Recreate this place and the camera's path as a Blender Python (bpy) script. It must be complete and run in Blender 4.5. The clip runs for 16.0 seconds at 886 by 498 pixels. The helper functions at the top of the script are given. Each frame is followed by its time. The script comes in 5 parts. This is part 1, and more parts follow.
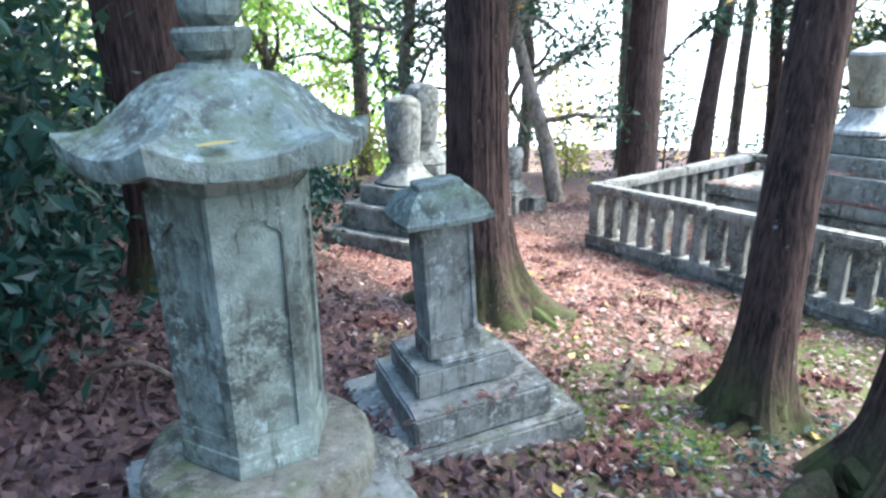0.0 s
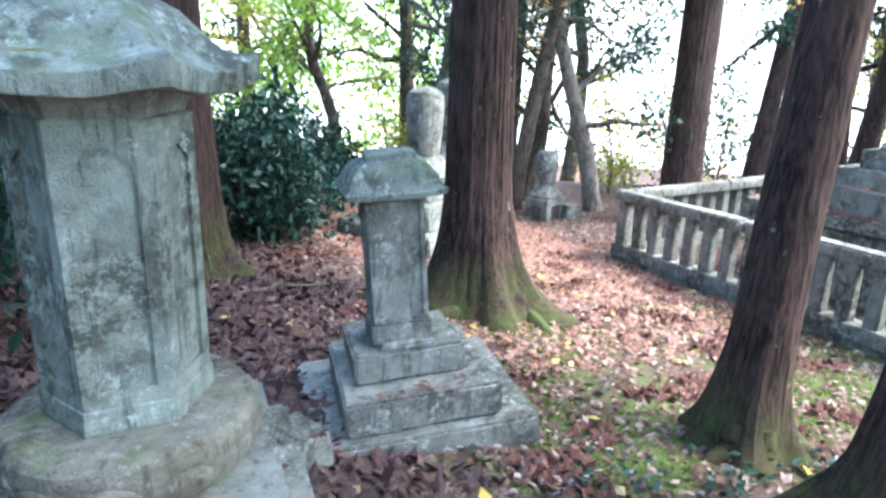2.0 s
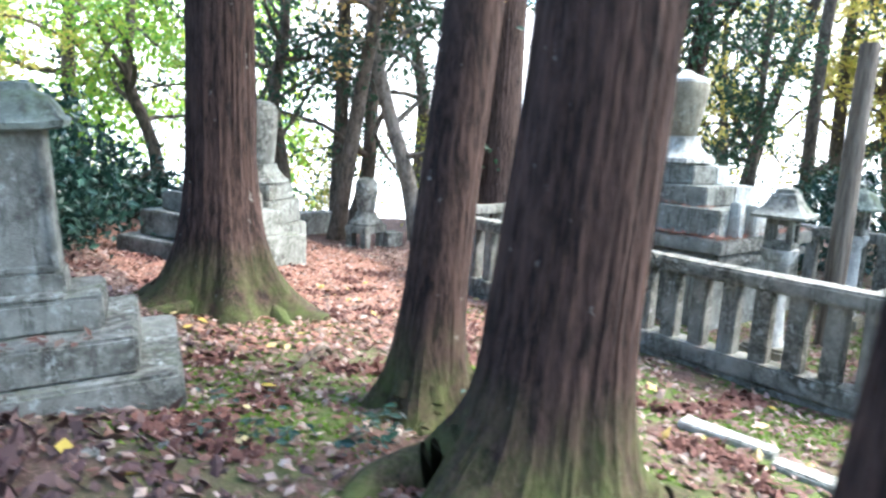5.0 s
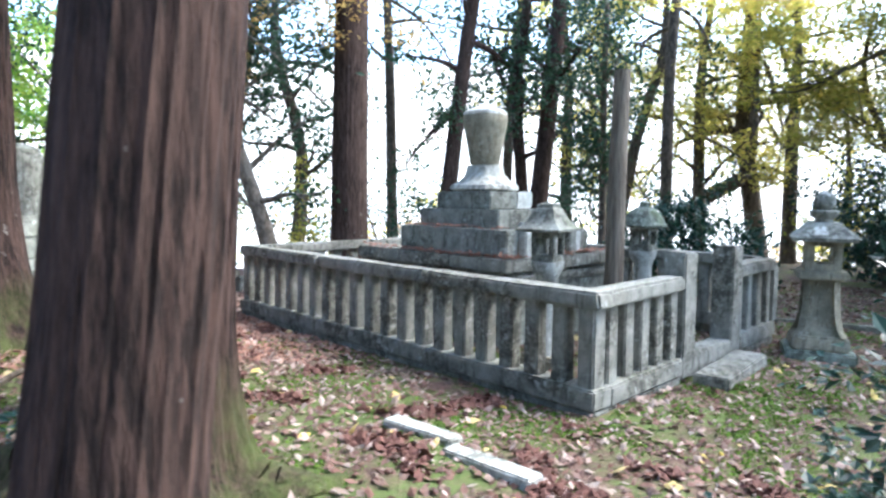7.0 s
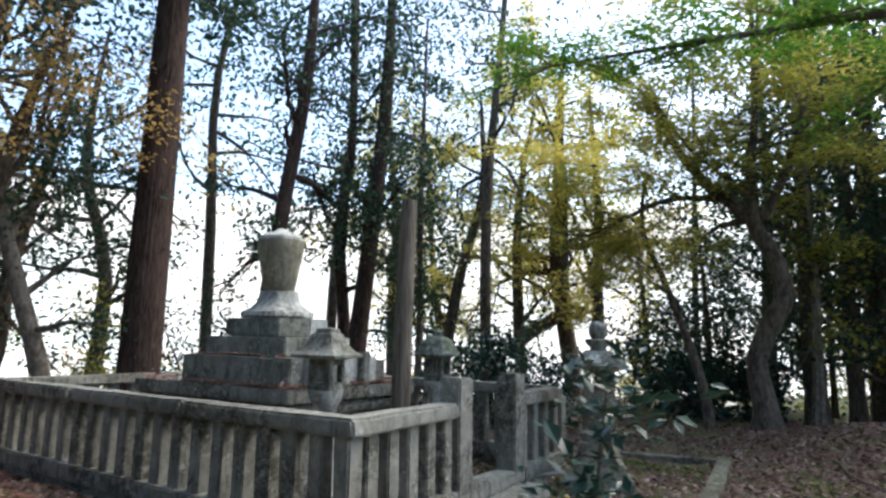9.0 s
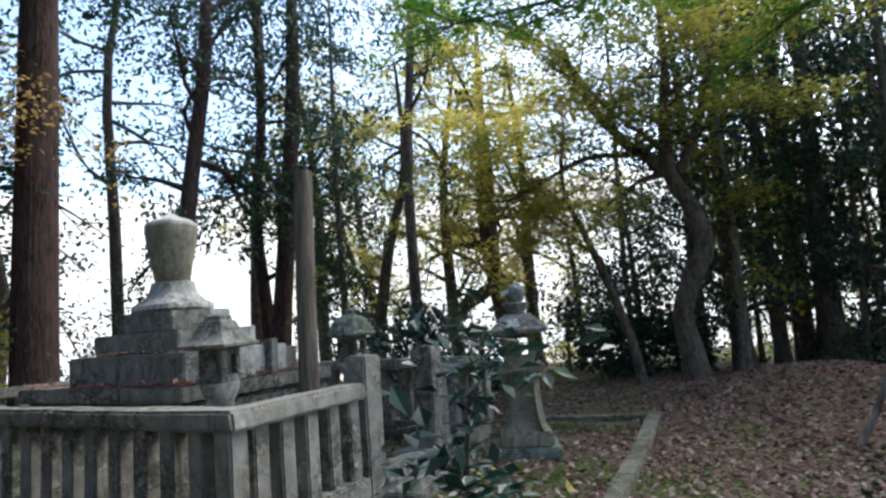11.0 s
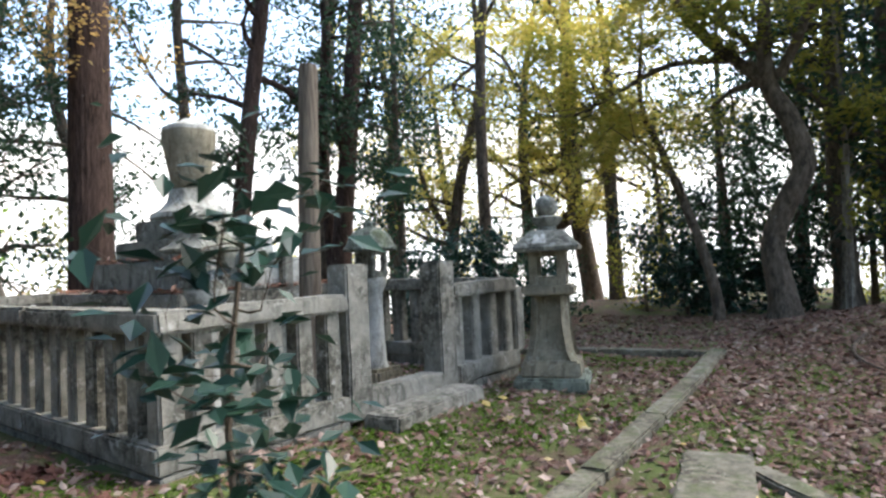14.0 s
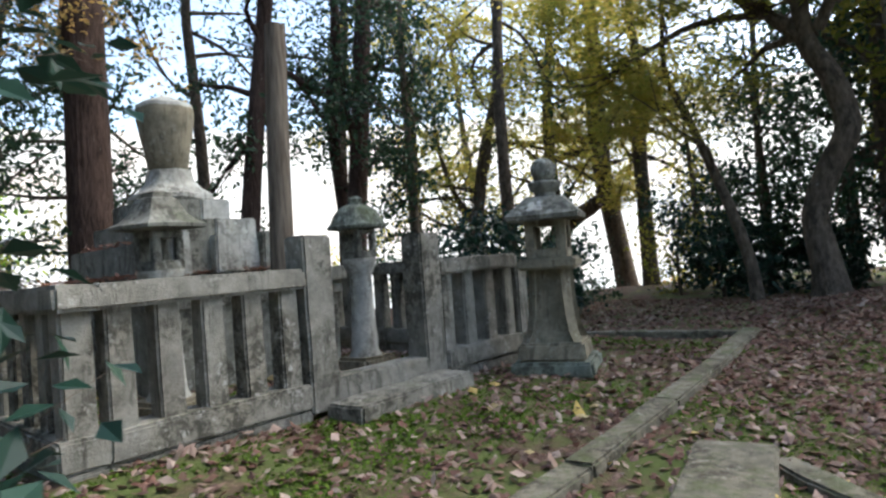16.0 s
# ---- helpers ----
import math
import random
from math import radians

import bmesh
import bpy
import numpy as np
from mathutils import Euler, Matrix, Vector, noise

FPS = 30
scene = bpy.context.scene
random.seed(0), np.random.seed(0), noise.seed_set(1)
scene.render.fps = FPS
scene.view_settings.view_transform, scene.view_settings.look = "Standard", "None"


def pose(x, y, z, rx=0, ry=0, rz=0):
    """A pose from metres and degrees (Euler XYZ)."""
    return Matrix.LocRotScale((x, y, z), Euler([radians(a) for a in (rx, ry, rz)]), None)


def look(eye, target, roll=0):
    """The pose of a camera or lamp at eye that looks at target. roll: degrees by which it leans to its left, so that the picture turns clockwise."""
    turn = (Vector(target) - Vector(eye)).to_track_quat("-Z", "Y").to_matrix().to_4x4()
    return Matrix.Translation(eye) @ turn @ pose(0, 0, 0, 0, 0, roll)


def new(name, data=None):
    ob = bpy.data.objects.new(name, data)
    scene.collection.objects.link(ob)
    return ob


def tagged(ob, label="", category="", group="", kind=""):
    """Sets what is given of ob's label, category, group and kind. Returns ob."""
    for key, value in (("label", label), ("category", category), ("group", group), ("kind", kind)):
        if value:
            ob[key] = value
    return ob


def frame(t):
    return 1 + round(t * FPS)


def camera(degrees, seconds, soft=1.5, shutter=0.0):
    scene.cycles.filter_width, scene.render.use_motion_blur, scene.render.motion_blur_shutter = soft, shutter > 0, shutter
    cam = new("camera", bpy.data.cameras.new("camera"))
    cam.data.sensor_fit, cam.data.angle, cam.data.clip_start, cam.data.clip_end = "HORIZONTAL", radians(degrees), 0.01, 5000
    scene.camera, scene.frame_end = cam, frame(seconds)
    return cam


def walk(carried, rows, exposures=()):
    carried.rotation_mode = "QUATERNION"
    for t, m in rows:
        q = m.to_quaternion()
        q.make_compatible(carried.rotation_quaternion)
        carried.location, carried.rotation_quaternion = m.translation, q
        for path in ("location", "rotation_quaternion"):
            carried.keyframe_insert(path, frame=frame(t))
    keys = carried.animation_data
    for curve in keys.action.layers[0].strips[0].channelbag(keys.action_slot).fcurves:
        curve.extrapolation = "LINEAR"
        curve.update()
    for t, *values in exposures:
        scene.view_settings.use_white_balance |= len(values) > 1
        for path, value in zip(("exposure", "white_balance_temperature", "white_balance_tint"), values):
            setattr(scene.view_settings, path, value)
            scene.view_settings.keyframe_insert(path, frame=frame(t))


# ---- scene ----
cam = camera(68.0, 16.0, soft=2.5, shutter=0.5)
PATH = [
    (0, (-6.696, -0.513, 2.726), (-5.586, 1.042, 2.136), -1.2),
    (0.5, (-6.529, -0.438, 2.663), (-5.494, 1.144, 2.009), -0.3),
    (1, (-6.381, -0.46, 2.549), (-5.44, 1.167, 1.867), -0.9),
    (1.5, (-6.204, -0.628, 2.49), (-5.278, 1.02, 1.836), -0.3),
    (2, (-6.066, -0.673, 2.478), (-5.112, 0.994, 1.923), 1.3),
    (2.5, (-6.0, -0.834, 2.478), (-5.069, 0.875, 2.016), 2.0),
    (3, (-5.957, -0.905, 2.509), (-4.911, 0.759, 2.138), 3.1),
    (3.5, (-5.834, -0.974, 2.413), (-4.791, 0.679, 1.992), -5.5),
    (4, (-5.527, -0.914, 2.243), (-4.288, 0.597, 1.815), 3.5),
    (6.3, (-4.087, -2.46, 1.601), (-2.88, -0.881, 1.381), 0.5),
    (6.4, (-4.014, -2.494, 1.601), (-2.787, -0.929, 1.385), 0.7),
    (6.5, (-3.988, -2.505, 1.585), (-2.724, -0.969, 1.383), 0.5),
    (7, (-3.858, -2.572, 1.589), (-2.502, -1.112, 1.423), 0.4),
    (7.5, (-3.755, -2.713, 1.615), (-2.354, -1.292, 1.481), 0.5),
    (8, (-3.669, -2.822, 1.605), (-2.1, -1.59, 1.46), 1.1),
    (8.5, (-3.434, -2.801, 1.461), (-1.748, -1.734, 1.594), 2.0),
    (9, (-3.272, -2.94, 1.453), (-1.638, -1.818, 1.718), 1.0),
    (9.5, (-3.12, -3.024, 1.481), (-1.444, -1.962, 1.737), -0.9),
    (11.8, (-2.423, -3.0, 1.272), (-0.688, -2.021, 1.447), -5.0),
    (12, (-2.34, -3.027, 1.257), (-0.605, -2.041, 1.386), -4.9),
    (12.5, (-2.238, -3.142, 1.229), (-0.483, -2.182, 1.223), -4.5),
    (13, (-1.97, -3.295, 1.105), (-0.221, -2.325, 1.08), -3.0),
    (13.5, (-1.811, -3.222, 1.085), (-0.156, -2.099, 1.108), -2.8),
    (14, (-1.69, -3.277, 1.121), (-0.133, -2.023, 1.151), -2.5),
    (14.5, (-1.541, -3.259, 1.011), (0.137, -2.171, 1.003), -2.1),
    (15, (-1.326, -3.223, 0.947), (0.228, -1.964, 0.986), -2.4),
    (15.5, (-1.132, -3.294, 0.931), (0.357, -1.958, 0.975), -3.6),
    (16, (-0.963, -3.245, 0.905), (0.51, -1.893, 0.935), -4.2),
]
walk(cam, [(t, look(eye, target, roll)) for t, eye, target, roll in PATH],
     [(0, 3.6, 5550, 7), (2.5, 3.65, 5600, 7), (4, 3.6, 5850, 6), (6.5, 3.3, 5650, 7), (7.5, 2.75, 5750, 7), (8.5, 2.35, 6000, 8), (9.0, 1.9, 6250, 8), (9.7, 1.6, 6050, 8), (12, 1.95, 6250, 9), (12.5, 2.1, 6350, 9), (13, 2.45, 6500, 9), (13.5, 2.55, 6500, 10), (14, 2.4, 6500, 10), (15, 2.15, 6500, 9), (16, 1.85, 6500, 9)])

# ---- world, sun, exposure ----
world = bpy.data.worlds.new("world")
scene.world = world
world.use_nodes = True
wn = world.node_tree.nodes
sky = wn.new("ShaderNodeTexSky")
sky.sky_type, sky.sun_disc = "NISHITA", False
sky.sun_elevation, sky.sun_rotation = radians(50), radians(121)
sky.dust_density, sky.air_density = 3.0, 1.0
wn["Background"].inputs["Strength"].default_value = 0.15
world.node_tree.links.new(sky.outputs["Color"], wn["Background"].inputs["Color"])
sun = new("sun", bpy.data.lights.new("sun", "SUN"))
sun.data.energy, sun.data.angle, sun.data.color = 0.6, radians(25), (1.0, 0.96, 0.9)
sun.matrix_world = look((5, -3, 8), (0, 0, 0))

# ---- materials ----


def material(name, rough=0.85):
    m = bpy.data.materials.new(name)
    m.use_nodes = True
    nt = m.node_tree
    b = nt.nodes["Principled BSDF"]
    b.inputs["Roughness"].default_value = rough
    b.inputs["Specular IOR Level"].default_value = 0.25
    return m, nt, b


def node(nt, kind, **values):
    n = nt.nodes.new(kind)
    for k, v in values.items():
        n.inputs[k].default_value = v
    return n


def coords(nt, scale=(1, 1, 1), world_space=True):
    if world_space:
        g = nt.nodes.new("ShaderNodeNewGeometry").outputs["Position"]
    else:
        g = nt.nodes.new("ShaderNodeTexCoord").outputs["Object"]
    mp = node(nt, "ShaderNodeMapping", Scale=scale)
    nt.links.new(g, mp.inputs["Vector"])
    return mp.outputs["Vector"]


def noise_tex(nt, vec, scale, detail=6, rough=0.6):
    n = node(nt, "ShaderNodeTexNoise", Scale=scale, Detail=detail, Roughness=rough)
    nt.links.new(vec, n.inputs["Vector"])
    return n.outputs["Fac"]


def ramp(nt, fac, stops):
    r = nt.nodes.new("ShaderNodeValToRGB")
    e = r.color_ramp.elements
    while len(e) < len(stops):
        e.new(0.5)
    for el, (p, c) in zip(e, stops):
        el.position = p
        el.color = (*c, 1) if len(c) == 3 else c
    nt.links.new(fac, r.inputs["Fac"])
    return r.outputs["Color"]


def mix(nt, fac, a, b):
    n = nt.nodes.new("ShaderNodeMix")
    n.data_type = "RGBA"
    for sock, v in ((n.inputs["Factor"], fac), (n.inputs[6], a), (n.inputs[7], b)):
        if isinstance(v, (int, float)):
            sock.default_value = v
        elif isinstance(v, tuple):
            sock.default_value = (*v, 1)
        else:
            nt.links.new(v, sock)
    return n.outputs[2]


def bump(nt, b, height, strength, distance=0.02):
    n = node(nt, "ShaderNodeBump", Strength=strength, Distance=distance)
    nt.links.new(height, n.inputs["Height"])
    nt.links.new(n.outputs["Normal"], b.inputs["Normal"])


def step_fac(nt, fac, lo, hi):
    return ramp(nt, fac, [(lo, (0, 0, 0)), (hi, (1, 1, 1))])


def up_fac(nt, lo, hi):
    """How far a face looks up, for what settles and grows on top faces."""
    g = nt.nodes.new("ShaderNodeNewGeometry").outputs["Normal"]
    s = nt.nodes.new("ShaderNodeSeparateXYZ")
    nt.links.new(g, s.inputs[0])
    return step_fac(nt, s.outputs["Z"], lo, hi)


def times(nt, a, b):
    n = nt.nodes.new("ShaderNodeMath")
    n.operation = "MULTIPLY"
    nt.links.new(a, n.inputs[0])
    if isinstance(b, (int, float)):
        n.inputs[1].default_value = b
    else:
        nt.links.new(b, n.inputs[1])
    return n.outputs[0]


def stone(name, base, dark, lichen, moss=0.5, lich=0.5, stain=0.465):
    m, nt, b = material(name, 0.9)
    v = coords(nt)
    grain = noise_tex(nt, v, 90, 3, 0.7)
    mid = noise_tex(nt, v, 7, 8, 0.7)
    c = mix(nt, step_fac(nt, mid, 0.40, 0.62), tuple(x * 1.12 for x in base), tuple(x * 0.62 for x in base))
    tint = noise_tex(nt, v, 1.9, 4, 0.6)
    c = mix(nt, times(nt, step_fac(nt, tint, 0.4, 0.7), 0.45), c, (base[0] * 0.85, base[1] * 0.75, base[2] * 0.62))
    # dark crusts, in ragged patches made of small spots
    zone = step_fac(nt, noise_tex(nt, v, 1.9, 5, 0.6), stain, stain + 0.1)
    crust = step_fac(nt, noise_tex(nt, v, 13, 10, 0.8), 0.455, 0.53)
    c = mix(nt, times(nt, times(nt, zone, crust), 0.9), c, dark)
    streak = noise_tex(nt, coords(nt, (9, 9, 1.0)), 2.0, 8, 0.75)
    c = mix(nt, times(nt, step_fac(nt, streak, 0.54, 0.62), 0.75), c, dark)
    # pale lichen, sharp-edged
    spots = noise_tex(nt, v, 15, 9, 0.75)
    where = step_fac(nt, noise_tex(nt, v, 2.6, 4, 0.6), 0.42, 0.6)
    c = mix(nt, times(nt, times(nt, step_fac(nt, spots, 0.565 - 0.05 * lich, 0.60), where), 0.8), c, lichen)
    patch = noise_tex(nt, v, 4.1, 7, 0.7)
    c = mix(nt, times(nt, times(nt, up_fac(nt, 0.0, 0.9), step_fac(nt, patch, 0.5, 0.66)), moss), c, (0.09, 0.12, 0.04))
    c = mix(nt, times(nt, step_fac(nt, grain, 0.35, 0.7), 0.3), c, tuple(x * 0.45 for x in base))
    nt.links.new(c, b.inputs["Base Color"])
    both = mix(nt, 0.5, grain, mid)
    bump(nt, b, both, 0.8, 0.02)
    return m


STONE = stone("weathered_granite", (0.265, 0.275, 0.24), (0.055, 0.055, 0.045), (0.48, 0.52, 0.47))
STONE_FENCE = stone("fence_granite", (0.275, 0.275, 0.24), (0.045, 0.047, 0.035), (0.5, 0.51, 0.47), 0.35, 0.4)
STONE_GREEN = stone("lichened_stone", (0.235, 0.275, 0.23), (0.05, 0.055, 0.042), (0.40, 0.47, 0.41), 0.8, 0.4, 0.455)
STONE_MOSSY = stone("mossy_stone", (0.225, 0.215, 0.165), (0.055, 0.052, 0.038), (0.36, 0.36, 0.30), 0.9, 0.3, 0.45)
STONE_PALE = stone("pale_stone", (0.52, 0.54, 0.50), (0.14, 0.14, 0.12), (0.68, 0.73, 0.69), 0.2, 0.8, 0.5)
STONE_BUFF = stone("buff_stone", (0.29, 0.27, 0.20), (0.085, 0.075, 0.055), (0.40, 0.39, 0.32), 0.4, 0.2, 0.5)


def bark(name, c1, c2, moss_top, stretch=0.13, fine=38):
    m, nt, b = material(name, 0.95)
    v = coords(nt, (1, 1, stretch))
    f = noise_tex(nt, v, fine, 5, 0.7)
    g2 = noise_tex(nt, coords(nt, (1, 1, 0.35)), 6, 5, 0.6)
    c = mix(nt, step_fac(nt, f, 0.42, 0.6), c2, c1)
    c = mix(nt, times(nt, step_fac(nt, g2, 0.45, 0.7), 0.5), c, tuple(x * 1.5 for x in c1))
    if moss_top:
        # moss grows round the foot of the trunk
        s = nt.nodes.new("ShaderNodeSeparateXYZ")
        nt.links.new(nt.nodes.new("ShaderNodeTexCoord").outputs["Object"], s.inputs[0])
        k = node(nt, "ShaderNodeMapRange", **{"From Min": moss_top, "From Max": 0.05})
        nt.links.new(s.outputs["Z"], k.inputs["Value"])
        pn = noise_tex(nt, coords(nt), 3.5, 6, 0.7)
        c = mix(nt, times(nt, times(nt, k.outputs[0], step_fac(nt, pn, 0.36, 0.6)), 0.85), c, (0.07, 0.095, 0.022))
    sp = noise_tex(nt, coords(nt, (1, 1, 0.7)), 14, 4, 0.6)
    c = mix(nt, times(nt, step_fac(nt, sp, 0.68, 0.74), 0.5), c, (0.36, 0.36, 0.32))
    nt.links.new(c, b.inputs["Base Color"])
    bump(nt, b, f, 0.9, 0.02)
    return m


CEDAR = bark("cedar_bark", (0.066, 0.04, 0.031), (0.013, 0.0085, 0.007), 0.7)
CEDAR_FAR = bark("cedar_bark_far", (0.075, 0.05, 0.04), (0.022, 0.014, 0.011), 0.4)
BARK = bark("grey_bark", (0.13, 0.105, 0.08), (0.05, 0.04, 0.03), 0.0, 0.5, 16)
BARK_PALE = bark("pale_bark", (0.26, 0.23, 0.19), (0.11, 0.095, 0.075), 0.0, 0.6, 12)


def leaf_material(name, colours, translucency=0.4, gloss=0.5):
    m, nt, b = material(name, gloss)
    rnd = nt.nodes.new("ShaderNodeNewGeometry").outputs["Random Per Island"]
    n = len(colours)
    c = ramp(nt, rnd, [(i / max(1, n - 1), col) for i, col in enumerate(colours)])
    c = mix(nt, times(nt, noise_tex(nt, coords(nt), 1.3, 3), 0.5), c, tuple(x * 0.55 for x in colours[0]))
    nt.links.new(c, b.inputs["Base Color"])
    t = nt.nodes.new("ShaderNodeBsdfTranslucent")
    nt.links.new(c, t.inputs["Color"])
    s = nt.nodes.new("ShaderNodeMixShader")
    s.inputs[0].default_value = translucency
    nt.links.new(b.outputs[0], s.inputs[1])
    nt.links.new(t.outputs[0], s.inputs[2])
    nt.links.new(s.outputs[0], nt.nodes["Material Output"].inputs["Surface"])
    return m


LEAF_DARK = leaf_material("evergreen_leaf", [(0.028, 0.06, 0.034), (0.045, 0.095, 0.05), (0.07, 0.125, 0.062)], 0.35, 0.4)
LEAF_SHRUB = leaf_material("shrub_leaf", [(0.012, 0.036, 0.027), (0.022, 0.058, 0.04), (0.036, 0.085, 0.055)], 0.15, 0.3)
LEAF_YELLOW = leaf_material("yellow_maple_leaf", [(0.46, 0.46, 0.09), (0.62, 0.53, 0.13), (0.66, 0.50, 0.14), (0.38, 0.46, 0.10)], 0.7, 0.6)
LEAF_OLIVE = leaf_material("turning_maple_leaf", [(0.20, 0.23, 0.05), (0.34, 0.33, 0.06), (0.48, 0.40, 0.08), (0.14, 0.21, 0.05)], 0.6, 0.6)
LEAF_LIME = leaf_material("bright_green_leaf", [(0.16, 0.36, 0.05), (0.30, 0.46, 0.07), (0.48, 0.52, 0.08)], 0.6, 0.6)
LEAF_GREEN = leaf_material("fresh_green_maple_leaf", [(0.05, 0.15, 0.02), (0.08, 0.22, 0.025), (0.12, 0.26, 0.03), (0.2, 0.26, 0.03)], 0.55, 0.6)
LEAF_ORANGE = leaf_material("orange_leaf", [(0.42, 0.28, 0.10), (0.5, 0.33, 0.12), (0.40, 0.32, 0.11)], 0.65, 0.6)
LITTER = leaf_material("fallen_leaf", [(0.11, 0.055, 0.042), (0.17, 0.085, 0.06), (0.24, 0.14, 0.105), (0.08, 0.045, 0.037), (0.34, 0.26, 0.20), (0.14, 0.07, 0.052), (0.42, 0.36, 0.30)], 0.15, 0.6)
LITTER_RED = leaf_material("red_fallen_leaf", [(0.30, 0.15, 0.10), (0.38, 0.21, 0.15), (0.24, 0.11, 0.075), (0.5, 0.34, 0.26)], 0.2, 0.6)
LITTER_YELLOW = leaf_material("fallen_yellow_leaf", [(0.50, 0.38, 0.06), (0.55, 0.42, 0.16), (0.5, 0.42, 0.25)], 0.2, 0.5)
LITTER_DARK = leaf_material("dark_needle_litter", [(0.07, 0.045, 0.042), (0.11, 0.06, 0.055), (0.05, 0.032, 0.03), (0.16, 0.10, 0.085)], 0.05, 0.7)
LITTER_PALE = leaf_material("pale_fallen_leaf", [(0.34, 0.23, 0.185), (0.45, 0.36, 0.31), (0.29, 0.19, 0.145), (0.5, 0.43, 0.36)], 0.15, 0.5)
LITTER_TWIG = leaf_material("red_brown_cedar_sprays", [(0.12, 0.055, 0.042), (0.16, 0.075, 0.055), (0.085, 0.038, 0.03)], 0.05, 0.8)
MOSS = leaf_material("moss", [(0.06, 0.11, 0.012), (0.10, 0.18, 0.02), (0.15, 0.24, 0.03)], 0.3, 0.9)

m, nt, b = material("weathered_wood", 0.9)
f = noise_tex(nt, coords(nt, (1, 1, 0.06)), 30, 5, 0.7)
c = mix(nt, step_fac(nt, f, 0.35, 0.68), (0.07, 0.055, 0.042), (0.22, 0.19, 0.15))
nt.links.new(c, b.inputs["Base Color"])
bump(nt, b, f, 0.7, 0.01)
WOOD = m

m, nt, b = material("forest_floor", 1.0)
v = coords(nt)
n1, n2, n3 = noise_tex(nt, v, 0.55, 6, 0.65), noise_tex(nt, v, 9, 8, 0.75), noise_tex(nt, v, 55, 4, 0.7)
c = mix(nt, step_fac(nt, n2, 0.38, 0.62), (0.06, 0.037, 0.03), (0.13, 0.08, 0.062))
c = mix(nt, times(nt, step_fac(nt, n3, 0.52, 0.66), 0.6), c, (0.30, 0.20, 0.15))
g1 = noise_tex(nt, v, 1.7, 7, 0.7)
sx = nt.nodes.new("ShaderNodeSeparateXYZ")
nt.links.new(nt.nodes.new("ShaderNodeNewGeometry").outputs["Position"], sx.inputs[0])
near = node(nt, "ShaderNodeMapRange", **{"From Min": 4.2, "From Max": 1.8})
nt.links.new(sx.outputs["Y"], near.inputs["Value"])
west = node(nt, "ShaderNodeMapRange", **{"From Min": -5.2, "From Max": -3.6})
nt.links.new(sx.outputs["X"], west.inputs["Value"])
c = mix(nt, times(nt, times(nt, times(nt, near.outputs[0], west.outputs[0]), step_fac(nt, g1, 0.42, 0.56)), 0.85), c, (0.085, 0.125, 0.03))
nt.links.new(c, b.inputs["Base Color"])
bump(nt, b, mix(nt, 0.5, n2, n3), 0.8, 0.03)
FLOOR = m

# ---- building helpers ----


def empty(name, place, label, category, group="", turn=0.0, kind=""):
    ob = new(name)
    ob.empty_display_size = 0.1
    ob.matrix_basis = pose(*place, 0, 0, turn)
    return tagged(ob, label, category, group, kind)


def mesh_object(name, bm, mat, parent=None, label=""):
    me = bpy.data.meshes.new(name)
    bm.to_mesh(me)
    bm.free()
    me.materials.append(mat)
    ob = new(name, me)
    if parent:
        ob.parent = parent
    return tagged(ob, label)


part = mesh_object


def smooth(ob):
    for p in ob.data.polygons:
        p.use_smooth = True
    ob.data.set_sharp_from_angle(angle=radians(34))
    return ob


def from_arrays(name, verts, faces, mat, parent=None, label=""):
    me = bpy.data.meshes.new(name)
    me.from_pydata(verts.tolist() if hasattr(verts, "tolist") else verts, [], faces.tolist() if hasattr(faces, "tolist") else faces)
    me.materials.append(mat)
    ob = new(name, me)
    if parent:
        ob.parent = parent
    return tagged(ob, label)


def block(w, d, h, at=(0, 0, 0), bevel=0.012, top=1.0, rough=0.006, seed=0, cuts=0):
    """A dressed stone block standing on at, its edges rounded and worn; top: how far it narrows."""
    bm = bmesh.new()
    bmesh.ops.create_cube(bm, size=1)
    for v in bm.verts:
        k = top if v.co.z > 0 else 1
        v.co = Vector((v.co.x * w * k, v.co.y * d * k, (v.co.z + 0.5) * h))
    if cuts:
        bmesh.ops.subdivide_edges(bm, edges=bm.edges[:], cuts=cuts, use_grid_fill=True)
    if bevel:
        edges = [e for e in bm.edges if e.calc_face_angle(0) > 0.6]
        bmesh.ops.bevel(bm, geom=edges, offset=bevel, segments=2, affect="EDGES", clamp_overlap=True)
    for v in bm.verts:
        q = v.co * 5 + Vector((seed * 3.7, seed, 0))
        v.co += noise.noise_vector(q) * rough + Vector(at)
    return bm


def lathe(profile, seg=32, at=(0, 0, 0), rough=0.0, twist=0.0, square=0.0, seed=0, scallop=0.0):
    """A turned shape: rows of (radius, height). square above 0 pulls it towards a square plan."""
    bm = bmesh.new()
    rings = []
    for r, z in profile:
        ring = []
        for i in range(seg):
            a = 2 * math.pi * i / seg + twist
            k = 1.0
            if square:
                k = 1 + square * (1 / max(abs(math.cos(a)), abs(math.sin(a))) - 1)
            if scallop:
                k *= 1 + scallop * abs(math.cos(a * 4))
            p = Vector((r * k * math.cos(a), r * k * math.sin(a), z))
            p += noise.noise_vector(p * 6 + Vector((seed, 0, 0))) * rough
            ring.append(bm.verts.new(p + Vector(at)))
        rings.append(ring)
    for a, b2 in zip(rings, rings[1:]):
        for i in range(seg):
            bm.faces.new((a[i], a[(i + 1) % seg], b2[(i + 1) % seg], b2[i]))
    bm.faces.new(list(reversed(rings[0])))
    bm.faces.new(rings[-1])
    return bm


